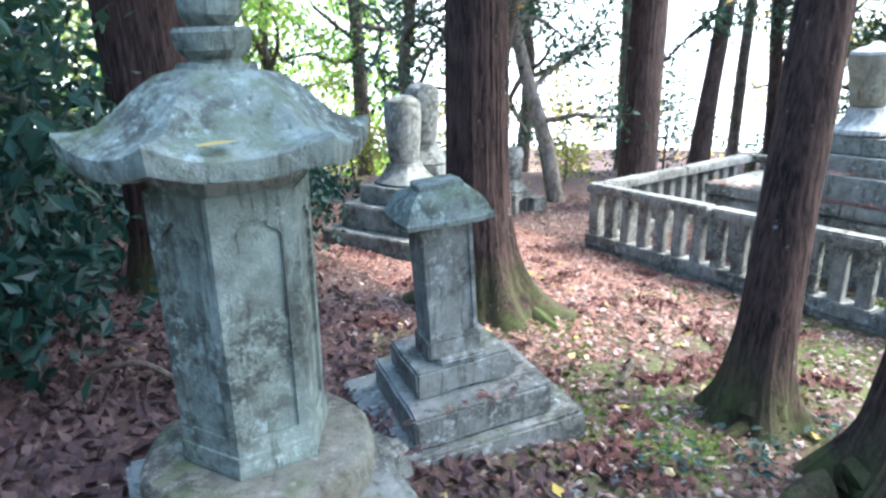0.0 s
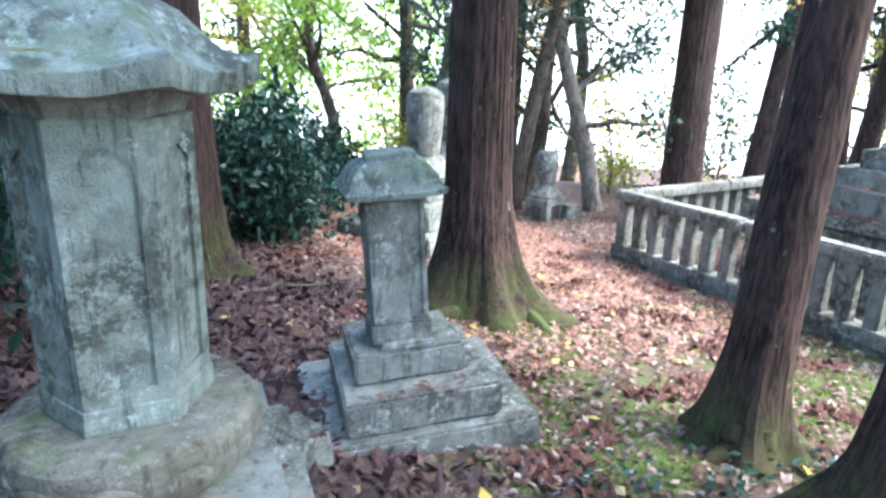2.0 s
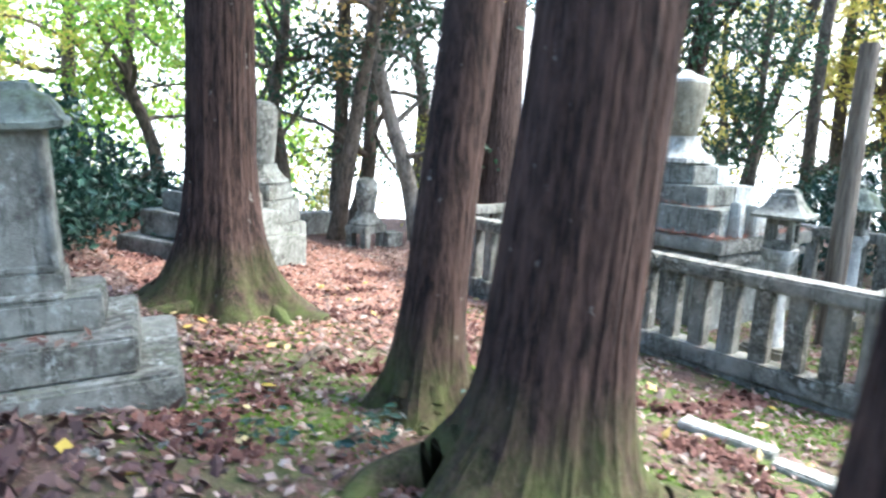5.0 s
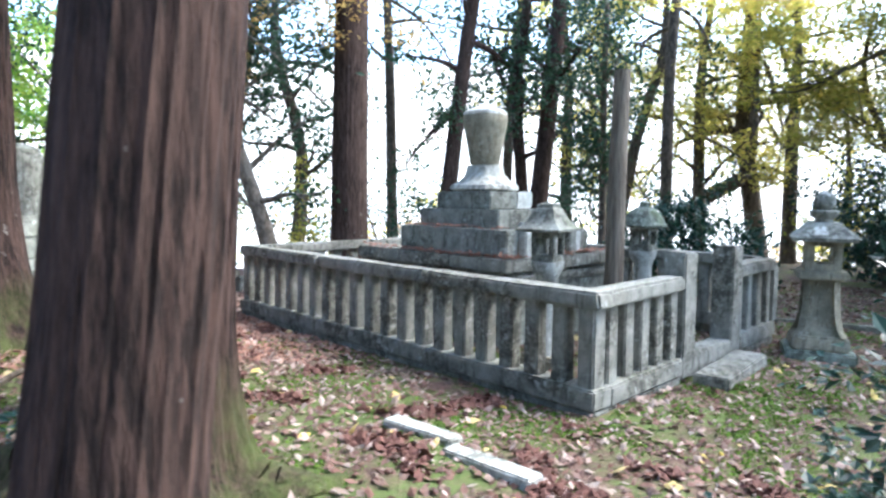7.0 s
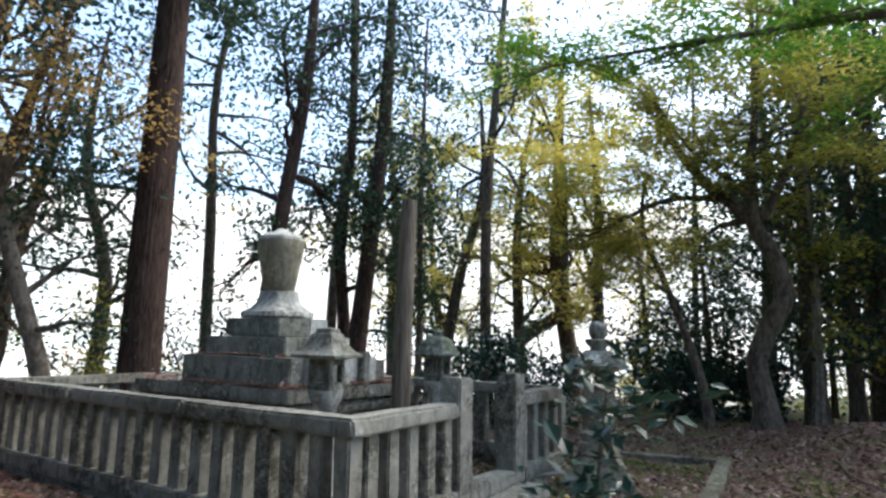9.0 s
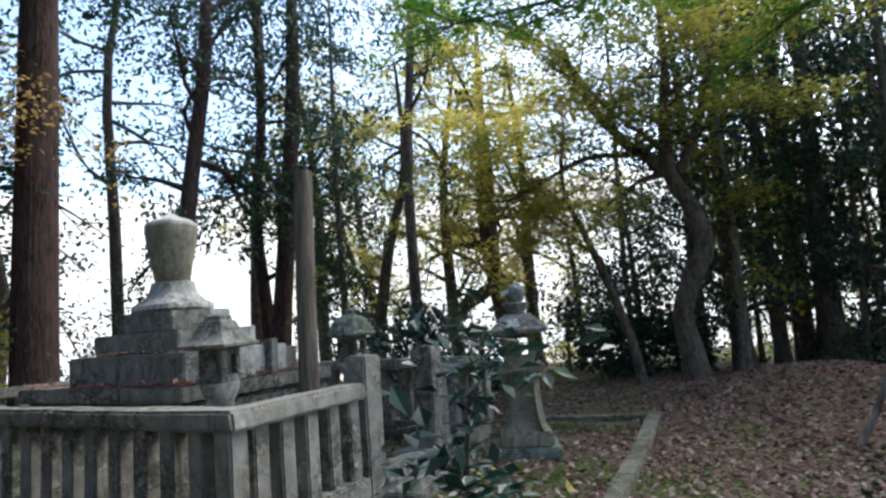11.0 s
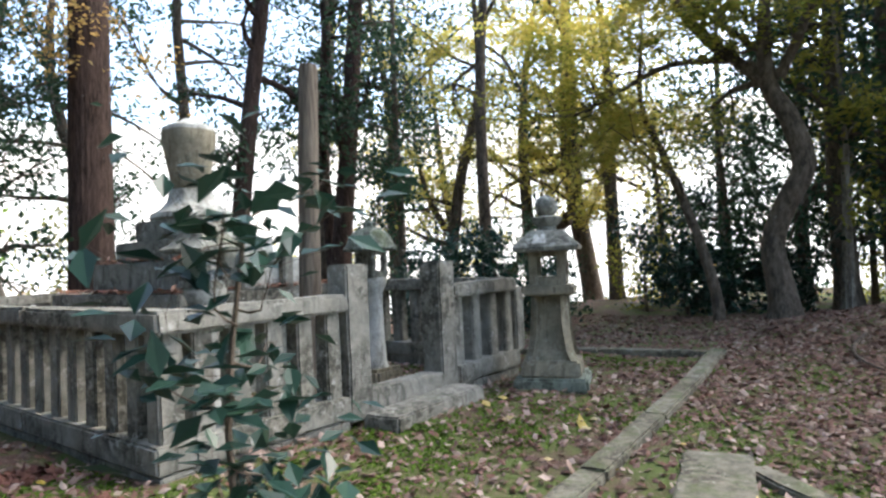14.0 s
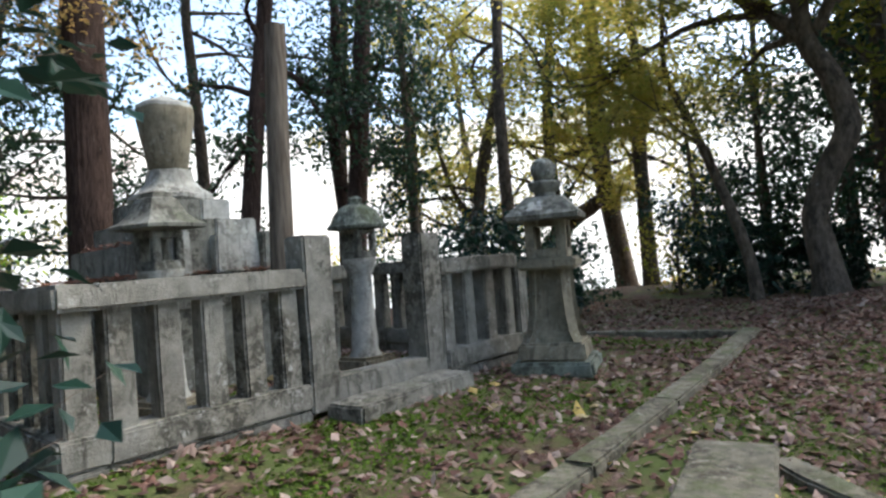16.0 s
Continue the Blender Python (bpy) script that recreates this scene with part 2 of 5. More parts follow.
def ground_z(x, y):
    """The lie of the land: higher to the west, falling away behind the grave, with a low mound to the east."""
    sp = math.log1p(math.exp(-max(-20, min(20, x)) * 2.0)) / 2.0 if x < 10 else 0.0
    sp = min(sp, 9.0)
    z = 0.115 * sp - 0.04 + 0.1 * min(4.0, max(0.0, -5 - x)) + 0.08 * max(-6.0, min(0.0, y + 0.2))
    z += 0.62 * math.exp(-(((x - 7.8) / 2.6) ** 2 + ((y + 3.2) / 1.9) ** 2))
    z += 0.05 * math.exp(-((x - 1.0) / 1.5) ** 4 - ((y + 0.3) / 0.5) ** 2)
    drop = max(0.0, (0.55 * x + 0.85 * y) - 10.5) * (1.0 if y > -2 else max(0.0, 1 + (y + 2) / 4))
    z -= min(7.0, 0.42 * drop) * min(1.0, drop / 2)
    return z


def on_ground(x, y):
    return ground_z(x, y) + 0.03 * noise.noise((x * 1.1, y * 1.1, 0)) + 0.012 * noise.noise((x * 4, y * 4, 3))


# ---- ground ----
def build_ground():
    near = np.concatenate([-np.geomspace(2500, 13, 22), np.arange(-12.5, 13.6, 0.14), np.geomspace(14, 2500, 22)])
    xs, ys = near, near + 1.5
    verts = [(x, y, on_ground(x, y)) for y in ys for x in xs]
    n = len(xs)
    faces = [(j * n + i, j * n + i + 1, (j + 1) * n + i + 1, (j + 1) * n + i) for j in range(len(ys) - 1) for i in range(n - 1)]
    return smooth(from_arrays("ground", verts, faces, FLOOR))


tagged(build_ground(), "leaf-littered forest floor with patches of green moss", "ground", kind="structure")

# ---- trees ----


def tube(bm, points, radii, seg=10, ridge=0.0, flare=0.0, flare_h=0.5, lobes=5, seed=0, sub=3):
    """A limb through points; ridge: depth of the bark's furrows; flare: how far the foot spreads into roots."""
    pts, rad = [Vector(p) for p in points], list(radii)
    path, rr = [], []
    for i in range(len(pts) - 1):
        p0, p1, p2, p3 = pts[max(0, i - 1)], pts[i], pts[i + 1], pts[min(len(pts) - 1, i + 2)]
        for k in range(sub):
            t = k / sub
            path.append(0.5 * (2 * p1 + (p2 - p0) * t + (2 * p0 - 5 * p1 + 4 * p2 - p3) * t * t + (3 * p1 - p0 - 3 * p2 + p3) * t ** 3))
            rr.append(rad[i] * (1 - t) + rad[i + 1] * t)
    path.append(pts[-1]), rr.append(rad[-1])
    rings = []
    base = path[0].z
    for i, (p, r) in enumerate(zip(path, rr)):
        d = (path[min(i + 1, len(path) - 1)] - path[max(i - 1, 0)]).normalized()
        u = d.orthogonal().normalized() if abs(d.z) < 0.85 else (Vector((1, 0, 0)) - d * d.x).normalized()
        w = d.cross(u)
        ring = []
        for j in range(seg):
            a = 2 * math.pi * j / seg
            k = 1.0
            if ridge:
                n1, n2 = noise.noise((math.cos(a) * 8 + seed, math.sin(a) * 8, p.z * 0.5)), noise.noise((math.cos(a) * 19, math.sin(a) * 19 + seed, p.z * 0.9))
                k += ridge * (0.5 * n1 + 0.35 * n2 - 0.9 * max(0.0, 0.25 - abs(n2)) - 0.7 * max(0.0, 0.2 - abs(n1)))
            if flare:
                h = max(0.0, (p.z - base) / flare_h)
                k += flare * math.exp(-h * 2.2) * (0.55 + 0.75 * (0.5 + 0.5 * math.cos(a * lobes + seed + math.sin(a * 2 + seed))) ** 1.5)
            ring.append(bm.verts.new(p + (u * math.cos(a) + w * math.sin(a)) * r * k))
        rings.append(ring)
    for a, b2 in zip(rings, rings[1:]):
        for j in range(seg):
            bm.faces.new((a[j], a[(j + 1) % seg], b2[(j + 1) % seg], b2[j]))
    bm.faces.new(rings[-1])
    bm.faces.new(list(reversed(rings[0])))


def leaves(rng, centres, count, spread, size, flat=0.0, droop=0.3):
    """Count small pointed leaves, each folded along its midrib, scattered about centres."""
    c = centres[rng.integers(0, len(centres), count)]
    p = c + rng.normal(0, 1, (count, 3)) * np.array(spread)
    d = rng.normal(0, 1, (count, 3))
    d[:, 2] = d[:, 2] * (1 - flat) - droop * rng.random(count)
    d /= np.linalg.norm(d, axis=1)[:, None]
    up = rng.normal(0, 1 - 0.7 * flat, (count, 3)) + np.array((0, 0, 0.6 + 1.5 * flat))
    s = np.cross(d, up)
    s /= np.linalg.norm(s, axis=1)[:, None] + 1e-9
    nrm = np.cross(s, d)
    L = size * (0.6 + 0.8 * rng.random(count))[:, None]
    v = np.empty((count, 4, 3))
    v[:, 0] = p
    v[:, 1] = p + d * L * 0.45 + s * L * 0.27 + nrm * L * 0.08
    v[:, 2] = p + d * L
    v[:, 3] = p + d * L * 0.45 - s * L * 0.27 + nrm * L * 0.08
    i = np.arange(count)[:, None] * 4
    f = np.concatenate([i + np.array([0, 1, 2]), i + np.array([0, 2, 3])], 1).reshape(-1, 3)
    return v.reshape(-1, 3), f


def tree(name, label, category, foot, spine, radii, mat, leaf=None, limbs=0, limb_from=0.4, limb_len=2.0, limb_up=0.5, crown=(), n_leaves=0,
         size=0.09, seed=1, seg=12, ridge=0.0, flare=0.35, flare_h=0.35, lobes=5, group="", clump=0.16, flat=0.0, sub=3, limb_dir=None, twigs=3, bend=0.35, boughs=()):
    """A tree at foot (x, y): spine rows are offsets (dx, dy, height). Leaves sit about its twigs and fill crown boxes (dx, dy, z, sx, sy, sz, weight)."""
    rng = np.random.default_rng(seed)
    x, y = foot
    z = on_ground(x, y) - 0.06
    top = empty(name, (x, y, z), label, category, group)
    bm = bmesh.new()
    tube(bm, spine, radii, seg, ridge, flare, flare_h, lobes, seed, sub)
    tips = []
    sp = np.array(spine, float)
    for pts, r0 in boughs:
        # a main limb along given points, with side twigs
        tube(bm, pts, [r0 * (1 - 0.85 * i / (len(pts) - 1)) for i in range(len(pts))], 9, 0.05, seed=seed, sub=4)
        for i in range(1, len(pts)):
            p0, p1 = np.array(pts[i - 1], float), np.array(pts[i], float)
            for j in range(4):
                st = p0 + (p1 - p0) * rng.random()
                dv = (p1 - p0) / np.linalg.norm(p1 - p0) + rng.normal(0, 0.8, 3) * np.array((1, 1, 0.4))
                dv = dv / np.linalg.norm(dv) * rng.uniform(0.6, 1.3)
                e = [st, st + dv * 0.5 + rng.normal(0, 0.07, 3), st + dv]
                tube(bm, e, [r0 * 0.25, r0 * 0.16, r0 * 0.05], 5, sub=2)
                tips += e[1:]
    for k in range(limbs):
        curl = rng.normal(0, bend, 3)
        t = limb_from + (1 - limb_from) * (k + rng.random() * 0.7) / max(1, limbs)
        s = min(t, 0.985) * (len(sp) - 1)
        i = int(s)
        p = sp[i] * (1 - (s - i)) + sp[i + 1] * (s - i)
        r = (radii[i] * (1 - (s - i)) + radii[i + 1] * (s - i)) * 0.5
        a = rng.random() * 6.283 if limb_dir is None else limb_dir + rng.normal(0, 0.7)
        ln = limb_len * (0.6 + 0.7 * rng.random())
        q = [p]
        dirn = np.array((math.cos(a), math.sin(a), limb_up * (0.4 + rng.random())))
        for j in range(4):
            dirn = dirn + rng.normal(0, 0.3, 3) + curl
            q.append(q[-1] + dirn / np.linalg.norm(dirn) * ln / 4)
        tube(bm, q, [r, r * 0.75, r * 0.55, r * 0.35, r * 0.15], 6, sub=2)
        tips += q[2:]
        for j in range(twigs):
            st = q[1 + j % 4]
            dv = dirn + rng.normal(0, 0.9, 3)
            e = [st, st + dv / np.linalg.norm(dv) * ln * 0.22, st + dv / np.linalg.norm(dv) * ln * 0.45 + rng.normal(0, 0.06, 3)]
            tube(bm, e, [r * 0.3, r * 0.2, r * 0.08], 4, sub=1)
            tips += e[1:]
    smooth(part("trunk", bm, mat, top))
    if leaf and n_leaves:
        centres = [np.array(t) for t in tips]
        for cx, cy, cz, sx, sy, sz, wgt in crown:
            k = max(3, int(wgt * 0.7))
            u = rng.normal(0, 1, (k, 3))
            u /= np.linalg.norm(u, axis=1)[:, None]
            u *= rng.random((k, 1)) ** 0.4
            centres += list(u * np.array((sx, sy, sz)) + np.array((cx, cy, cz)))
        v, f = leaves(rng, np.array(centres), n_leaves, (clump, clump, clump * (1 - 0.6 * flat)), size, flat)
        from_arrays("crown", v, f, leaf, top)
    return top


def roots(top, rows, seed, mat=CEDAR):
    """Surface roots that run out from a trunk's foot: rows of (heading, length, radius)."""
    rng = random.Random(seed)
    x0, y0, z0 = top.location
    for a, ln, r in rows:
        q = []
        for k in range(6):
            d = 0.2 + ln * k / 5
            b2 = radians(a + 18 * math.sin(k * 1.1 + seed) * k / 5)
            x, y = x0 + d * math.cos(b2), y0 + d * math.sin(b2)
            q.append((x - x0, y - y0, on_ground(x, y) - z0 + r * (0.9 - 0.35 * k) + (0.16 * math.exp(-k * 1.3))))
        bm = bmesh.new()
        tube(bm, q, [r * 1.5, r * 1.2, r, r * 0.8, r * 0.55, r * 0.25], 12, 0.12, seed=seed)
        smooth(part("root", bm, mat, top))


def build_trees():
    cg = "cedars round the grave"
    # the four cedars beside the walk, and the ones behind
    roots(tree("cedar_tree", "tall red-brown cedar trunk with mossy spreading foot", "tree", (-2.97, 4.13), [(0, 0, 0), (0, 0, 0.2), (0, 0, 0.45), (0, 0, 0.8), (0.01, 0.02, 1.4), (0.03, 0.05, 3), (0.06, 0.1, 6), (0.1, 0.2, 11)],
         [0.40, 0.38, 0.36, 0.325, 0.285, 0.265, 0.24, 0.16], CEDAR, LEAF_DARK, 14, 0.8, 2.6, 0.2, [(0.1, 0.2, 9.6, 2.6, 2.6, 2.2, 90)], 9000, 0.2, seed=3, clump=0.35, seg=90, ridge=0.11, flare=1.15, flare_h=0.6, lobes=5, group=cg, sub=5), [(-62, 0.95, 0.085), (-20, 0.6, 0.07), (215, 0.8, 0.08), (260, 0.5, 0.1), (150, 0.75, 0.15), (178, 0.6, 0.12), (238, 0.45, 0.1)], 1)
    roots(tree("cedar_tree", "slender leaning cedar trunk with flared mossy foot", "tree", (-2.72, 1.47), [(0, 0, 0), (0, 0, 0.2), (0.01, 0, 0.45), (0.04, 0, 0.8), (0.12, 0.02, 1.4), (0.36, 0.07, 3), (0.8, 0.2, 6), (1.5, 0.4, 11)],
         [0.22, 0.21, 0.195, 0.18, 0.17, 0.165, 0.15, 0.1], CEDAR, LEAF_DARK, 12, 0.8, 2.0, 0.2, [(1.6, 0.4, 9.8, 2.2, 2.2, 2.2, 80)], 7000, 0.2, seed=8, clump=0.35, seg=72, ridge=0.08, flare=1.1, flare_h=0.45, lobes=6, group=cg, sub=5), [(-120, 0.35, 0.05), (-40, 0.4, 0.05), (200, 0.35, 0.05)], 2)
    roots(tree("cedar_tree", "thick furrowed cedar trunk with wide mossy roots", "tree", (-2.88, 0.42), [(0, 0, 0), (0, 0, 0.15), (0.03, -0.01, 0.4), (0.06, -0.02, 0.8), (0.1, -0.045, 1.4), (0.21, -0.1, 3), (0.42, -0.2, 6), (0.8, -0.35, 11)],
         [0.38, 0.36, 0.34, 0.32, 0.305, 0.29, 0.26, 0.19], CEDAR, LEAF_DARK, 14, 0.8, 2.6, 0.2, [(0.7, -0.3, 9.8, 3.0, 3.0, 2.2, 110)], 11000, 0.2, seed=15, clump=0.35, seg=140, ridge=0.10, flare=0.85, flare_h=0.5, lobes=5, group=cg, sub=6), [(150, 0.9, 0.12), (200, 0.8, 0.11), (255, 0.7, 0.1), (-35, 0.9, 0.1), (60, 0.6, 0.09)], 3)
    roots(tree("cedar_tree", "near reddish cedar trunk with mossy flared foot", "tree", (-3.5, -1.1), [(0, 0, 0), (0, 0, 0.15), (0.02, -0.005, 0.4), (0.05, -0.015, 0.75), (0.1, -0.03, 1.2), (0.15, -0.045, 1.7), (0.3, -0.09, 3), (0.6, -0.2, 6), (1.1, -0.35, 11)],
         [0.215, 0.2, 0.187, 0.18, 0.176, 0.172, 0.16, 0.14, 0.1], CEDAR, LEAF_DARK, 12, 0.8, 2.2, 0.2, [(0.9, -0.3, 9.8, 2.2, 2.2, 2.0, 80)], 6500, 0.2, seed=27, clump=0.35, seg=120, ridge=0.085, flare=1.25, flare_h=0.5, lobes=5, group=cg, sub=8), [(165, 0.5, 0.06), (215, 0.35, 0.055), (-20, 0.4, 0.05)], 4)
    tree("cedar_tree", "dark cedar trunk at the edge of the thicket", "tree", (-5.3, 5.6), [(0, 0, 0), (0, 0, 0.4), (0, 0, 1), (-0.05, 0, 3), (-0.1, 0, 6), (-0.2, 0, 10)],
         [0.46, 0.43, 0.40, 0.37, 0.33, 0.25], CEDAR, LEAF_DARK, 14, 0.7, 2.6, 0.2, [(-0.2, 0, 8.2, 3.0, 3.0, 2.6, 110)], 11000, 0.2, seed=21, clump=0.35, seg=90, ridge=0.09, flare=0.5, group=cg, sub=5)
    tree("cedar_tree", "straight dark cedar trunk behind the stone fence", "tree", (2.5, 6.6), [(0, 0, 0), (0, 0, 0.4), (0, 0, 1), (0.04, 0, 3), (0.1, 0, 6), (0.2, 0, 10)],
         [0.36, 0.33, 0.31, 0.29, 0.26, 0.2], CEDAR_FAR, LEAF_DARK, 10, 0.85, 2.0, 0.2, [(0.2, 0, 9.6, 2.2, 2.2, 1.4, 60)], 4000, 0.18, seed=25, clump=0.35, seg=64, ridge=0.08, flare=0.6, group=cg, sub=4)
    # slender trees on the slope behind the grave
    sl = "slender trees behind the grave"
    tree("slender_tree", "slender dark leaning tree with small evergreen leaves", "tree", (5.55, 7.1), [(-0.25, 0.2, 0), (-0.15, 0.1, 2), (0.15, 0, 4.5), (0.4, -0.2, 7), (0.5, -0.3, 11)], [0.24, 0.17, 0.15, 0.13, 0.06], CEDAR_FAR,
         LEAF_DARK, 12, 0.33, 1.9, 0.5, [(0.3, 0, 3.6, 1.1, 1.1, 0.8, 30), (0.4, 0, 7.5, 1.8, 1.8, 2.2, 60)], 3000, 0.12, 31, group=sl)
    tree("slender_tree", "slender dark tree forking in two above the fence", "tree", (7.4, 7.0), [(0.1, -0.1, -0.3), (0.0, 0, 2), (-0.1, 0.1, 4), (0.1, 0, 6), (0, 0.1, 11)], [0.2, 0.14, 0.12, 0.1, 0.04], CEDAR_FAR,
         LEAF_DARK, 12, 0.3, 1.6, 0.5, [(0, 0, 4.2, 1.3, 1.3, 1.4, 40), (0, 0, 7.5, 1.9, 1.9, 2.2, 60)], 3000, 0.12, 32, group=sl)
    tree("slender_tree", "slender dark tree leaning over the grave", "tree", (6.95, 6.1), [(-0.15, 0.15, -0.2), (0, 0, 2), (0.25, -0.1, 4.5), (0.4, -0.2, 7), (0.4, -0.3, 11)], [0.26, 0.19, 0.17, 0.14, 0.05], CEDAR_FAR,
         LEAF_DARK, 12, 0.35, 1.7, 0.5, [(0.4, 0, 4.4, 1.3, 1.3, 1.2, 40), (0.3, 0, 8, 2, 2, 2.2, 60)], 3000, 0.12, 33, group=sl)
    tree("slender_tree", "thin straight tree with layered evergreen twigs", "tree", (6.86, 4.56), [(0, 0, 0), (0.05, 0, 2), (0, 0, 4), (0.1, 0, 8)], [0.08, 0.065, 0.055, 0.02], BARK,
         LEAF_DARK, 26, 0.3, 0.9, 0.1, [(0, 0, 4.6, 0.7, 0.7, 1.2, 30)], 4200, 0.1, 34, group=sl, clump=0.15)
    tree("leaning_tree", "leaning dark tree with yellow leaves on the slope", "tree", (14.0, 4.45), [(0, -0.1, -0.4), (0, 0.05, 0.8), (0, 0.4, 3.0), (0, 0.52, 4.2), (0, 0.42, 7.0), (0, 0.3, 10)], [0.32, 0.25, 0.23, 0.21, 0.15, 0.05], BARK,
         LEAF_YELLOW, 12, 0.4, 3.2, 0.25, [(-1.0, 0.6, 5.6, 2.2, 2.2, 0.2, 40), (-1.5, 2.0, 7.2, 2.0, 2.2, 0.2, 40), (-0.6, -1.4, 6.6, 1.8, 1.8, 0.2, 30), (-1.6, 0.2, 8.4, 2.4, 2.4, 0.2, 40), (-1.2, 1.2, 4.2, 1.4, 1.6, 0.15, 20)], 17000, 0.12, 35, flat=0.75)
    tree("slanting_tree", "dark tree whose slanting trunk bends upright above the fence", "tree", (13.5, 7.6), [(0, 0.1, -0.4), (0, -0.4, 1.1), (0, -1.05, 2.3), (0, -2.06, 3.15), (0, -2.8, 3.55), (0, -3.08, 4.2), (0, -3.12, 5.5), (0, -3.15, 8)], [0.28, 0.24, 0.22, 0.2, 0.18, 0.14, 0.1, 0.04], BARK,
         LEAF_YELLOW, 6, 0.55, 2.2, 0.3, [(-0.6, -2.2, 6.6, 1.6, 1.8, 0.2, 20)], 4500, 0.11, 36, flat=0.7, flare=0)
    tree("slender_tree", "curving grey forked tree with turning leaves", "tree", (11.1, 7.0), [(0, 0.05, -0.3), (0, -0.1, 0.9), (0, -0.25, 1.9), (0, -0.7, 3.9), (0, -1.3, 5.8), (0, -1.2, 8.5)], [0.2, 0.18, 0.16, 0.13, 0.1, 0.03], BARK,
         LEAF_YELLOW, 12, 0.4, 2.4, 0.4, [(-0.4, -0.8, 5.4, 1.7, 1.7, 0.2, 30), (-0.6, 0.6, 6.6, 1.7, 1.7, 0.2, 30), (-0.4, -0.4, 4.2, 1.2, 1.4, 0.15, 16)], 9000, 0.11, 37, flat=0.6,
         boughs=[([(0, -0.3, 2.2), (-0.1, 0.3, 3.2), (-0.1, 0.7, 4.6), (0, 0.9, 6.5)], 0.1)])
    # the great maple on the mound
    tree("maple_tree", "spreading old maple with twisted trunk and turning leaves", "tree", (8.75, -1.12),
         [(0, -0.03, -0.3), (0, 0.0, 0.4), (0, 0.1, 1.15), (0, -0.12, 1.75), (0, -0.36, 2.25), (0, -0.2, 2.95), (0, 0.06, 3.5), (-0.1, 0.04, 4.5), (-0.2, -0.08, 5.4), (-0.4, -0.12, 7.4)],
         [0.30, 0.20, 0.165, 0.16, 0.16, 0.14, 0.125, 0.09, 0.07, 0.03], BARK, LEAF_OLIVE, 9, 0.66, 2.2, 0.35,
         [(-0.6, 1.2, 5.0, 1.2, 1.2, 0.12, 26), (-1.4, 2.2, 5.6, 1.4, 1.3, 0.14, 30), (-0.8, 0.2, 6.0, 1.4, 1.4, 0.15, 30), (-1.6, -0.8, 5.2, 1.3, 1.3, 0.13, 26),
          (-0.6, -1.6, 4.2, 1.2, 1.1, 0.12, 22), (-1.2, 2.6, 4.2, 1.1, 1.2, 0.11, 22), (-2.4, 0.6, 6.6, 1.5, 1.5, 0.15, 30), (-0.3, -2.4, 5.6, 1.4, 1.4, 0.15, 26), (0.4, -0.7, 3.0, 0.8, 0.8, 0.1, 12)],
         21000, 0.095, 47, clump=0.17, bend=0.15, flat=0.8, flare=0.9, flare_h=0.4,
         boughs=[([(0, 0.06, 3.5), (-0.1, 0.7, 4.15), (-0.25, 1.2, 4.85), (-0.4, 1.55, 5.75), (-0.7, 2.4, 6.5), (-1.0, 3.5, 6.9)], 0.11),
                 ([(0, -0.1, 3.55), (-0.1, -0.5, 4.3), (-0.3, -0.75, 5.0), (-0.4, -0.88, 5.9), (-0.5, -0.5, 7.0)], 0.085),
                 ([(-0.05, 0.4, 3.9), (-0.4, 1.3, 3.95), (-0.8, 2.0, 3.6), (-1.1, 2.6, 3.3), (-1.3, 3.2, 3.4)], 0.06)])
    tree("maple_tree", "slender slanting maple beside the old maple", "tree", (8.5, -0.32), [(0, 0, -0.2), (0, 0.06, 0.5), (0, 0.3, 1.4), (-0.05, 0.72, 2.6), (-0.05, 1.05, 3.5), (-0.1, 0.95, 4.6)], [0.1, 0.085, 0.075, 0.06, 0.045, 0.02], BARK,
         LEAF_YELLOW, 8, 0.45, 1.5, 0.25, [(-0.3, 0.8, 3.2, 0.9, 1.0, 0.1, 14), (-0.6, 1.4, 4.4, 1.2, 1.2, 0.12, 20), (-0.5, 2.6, 5.0, 1.3, 1.4, 0.12, 22), (-0.4, 1.5, 2.6, 0.7, 0.9, 0.08, 10)], 9000, 0.085, 48, flat=0.8, clump=0.16)
    tree("maple_tree", "green maple boughs hanging over the walk", "tree", (5.4, -5.4), [(0, 0, 0), (0, 0.1, 1.5), (-0.2, 0.3, 3.2), (-0.5, 0.8, 4.8), (-0.9, 1.5, 6)], [0.2, 0.16, 0.13, 0.1, 0.04], BARK,
         LEAF_GREEN, 4, 0.7, 1.6, 0.1, [(-0.4, 4.4, 5.65, 1.1, 1.0, 0.12, 30), (-0.5, 5.9, 5.8, 1.0, 1.0, 0.12, 26), (-0.2, 2.9, 5.6, 1.1, 1.0, 0.12, 26)], 9000, 0.075, 43, flat=0.85,
         boughs=[([(-0.5, 0.8, 4.8), (-0.5, 2.2, 5.4), (-0.4, 3.8, 5.6), (-0.4, 5.2, 5.7), (-0.5, 6.6, 5.75)], 0.07)])
    tree("maple_tree", "bright yellow-green maple lit behind the graves", "tree", (-1.4, 11.5), [(0, 0, -0.5), (-0.2, 0, 1.3), (-0.6, 0.1, 2.6), (-0.5, 0, 4), (-0.9, 0, 7)], [0.15, 0.12, 0.1, 0.08, 0.03], BARK,
         LEAF_LIME, 12, 0.3, 2.4, 0.4, [(-0.4, 0.5, 3.4, 2.4, 1.8, 1.6, 60)], 7000, 0.1, 44, flat=0.5)
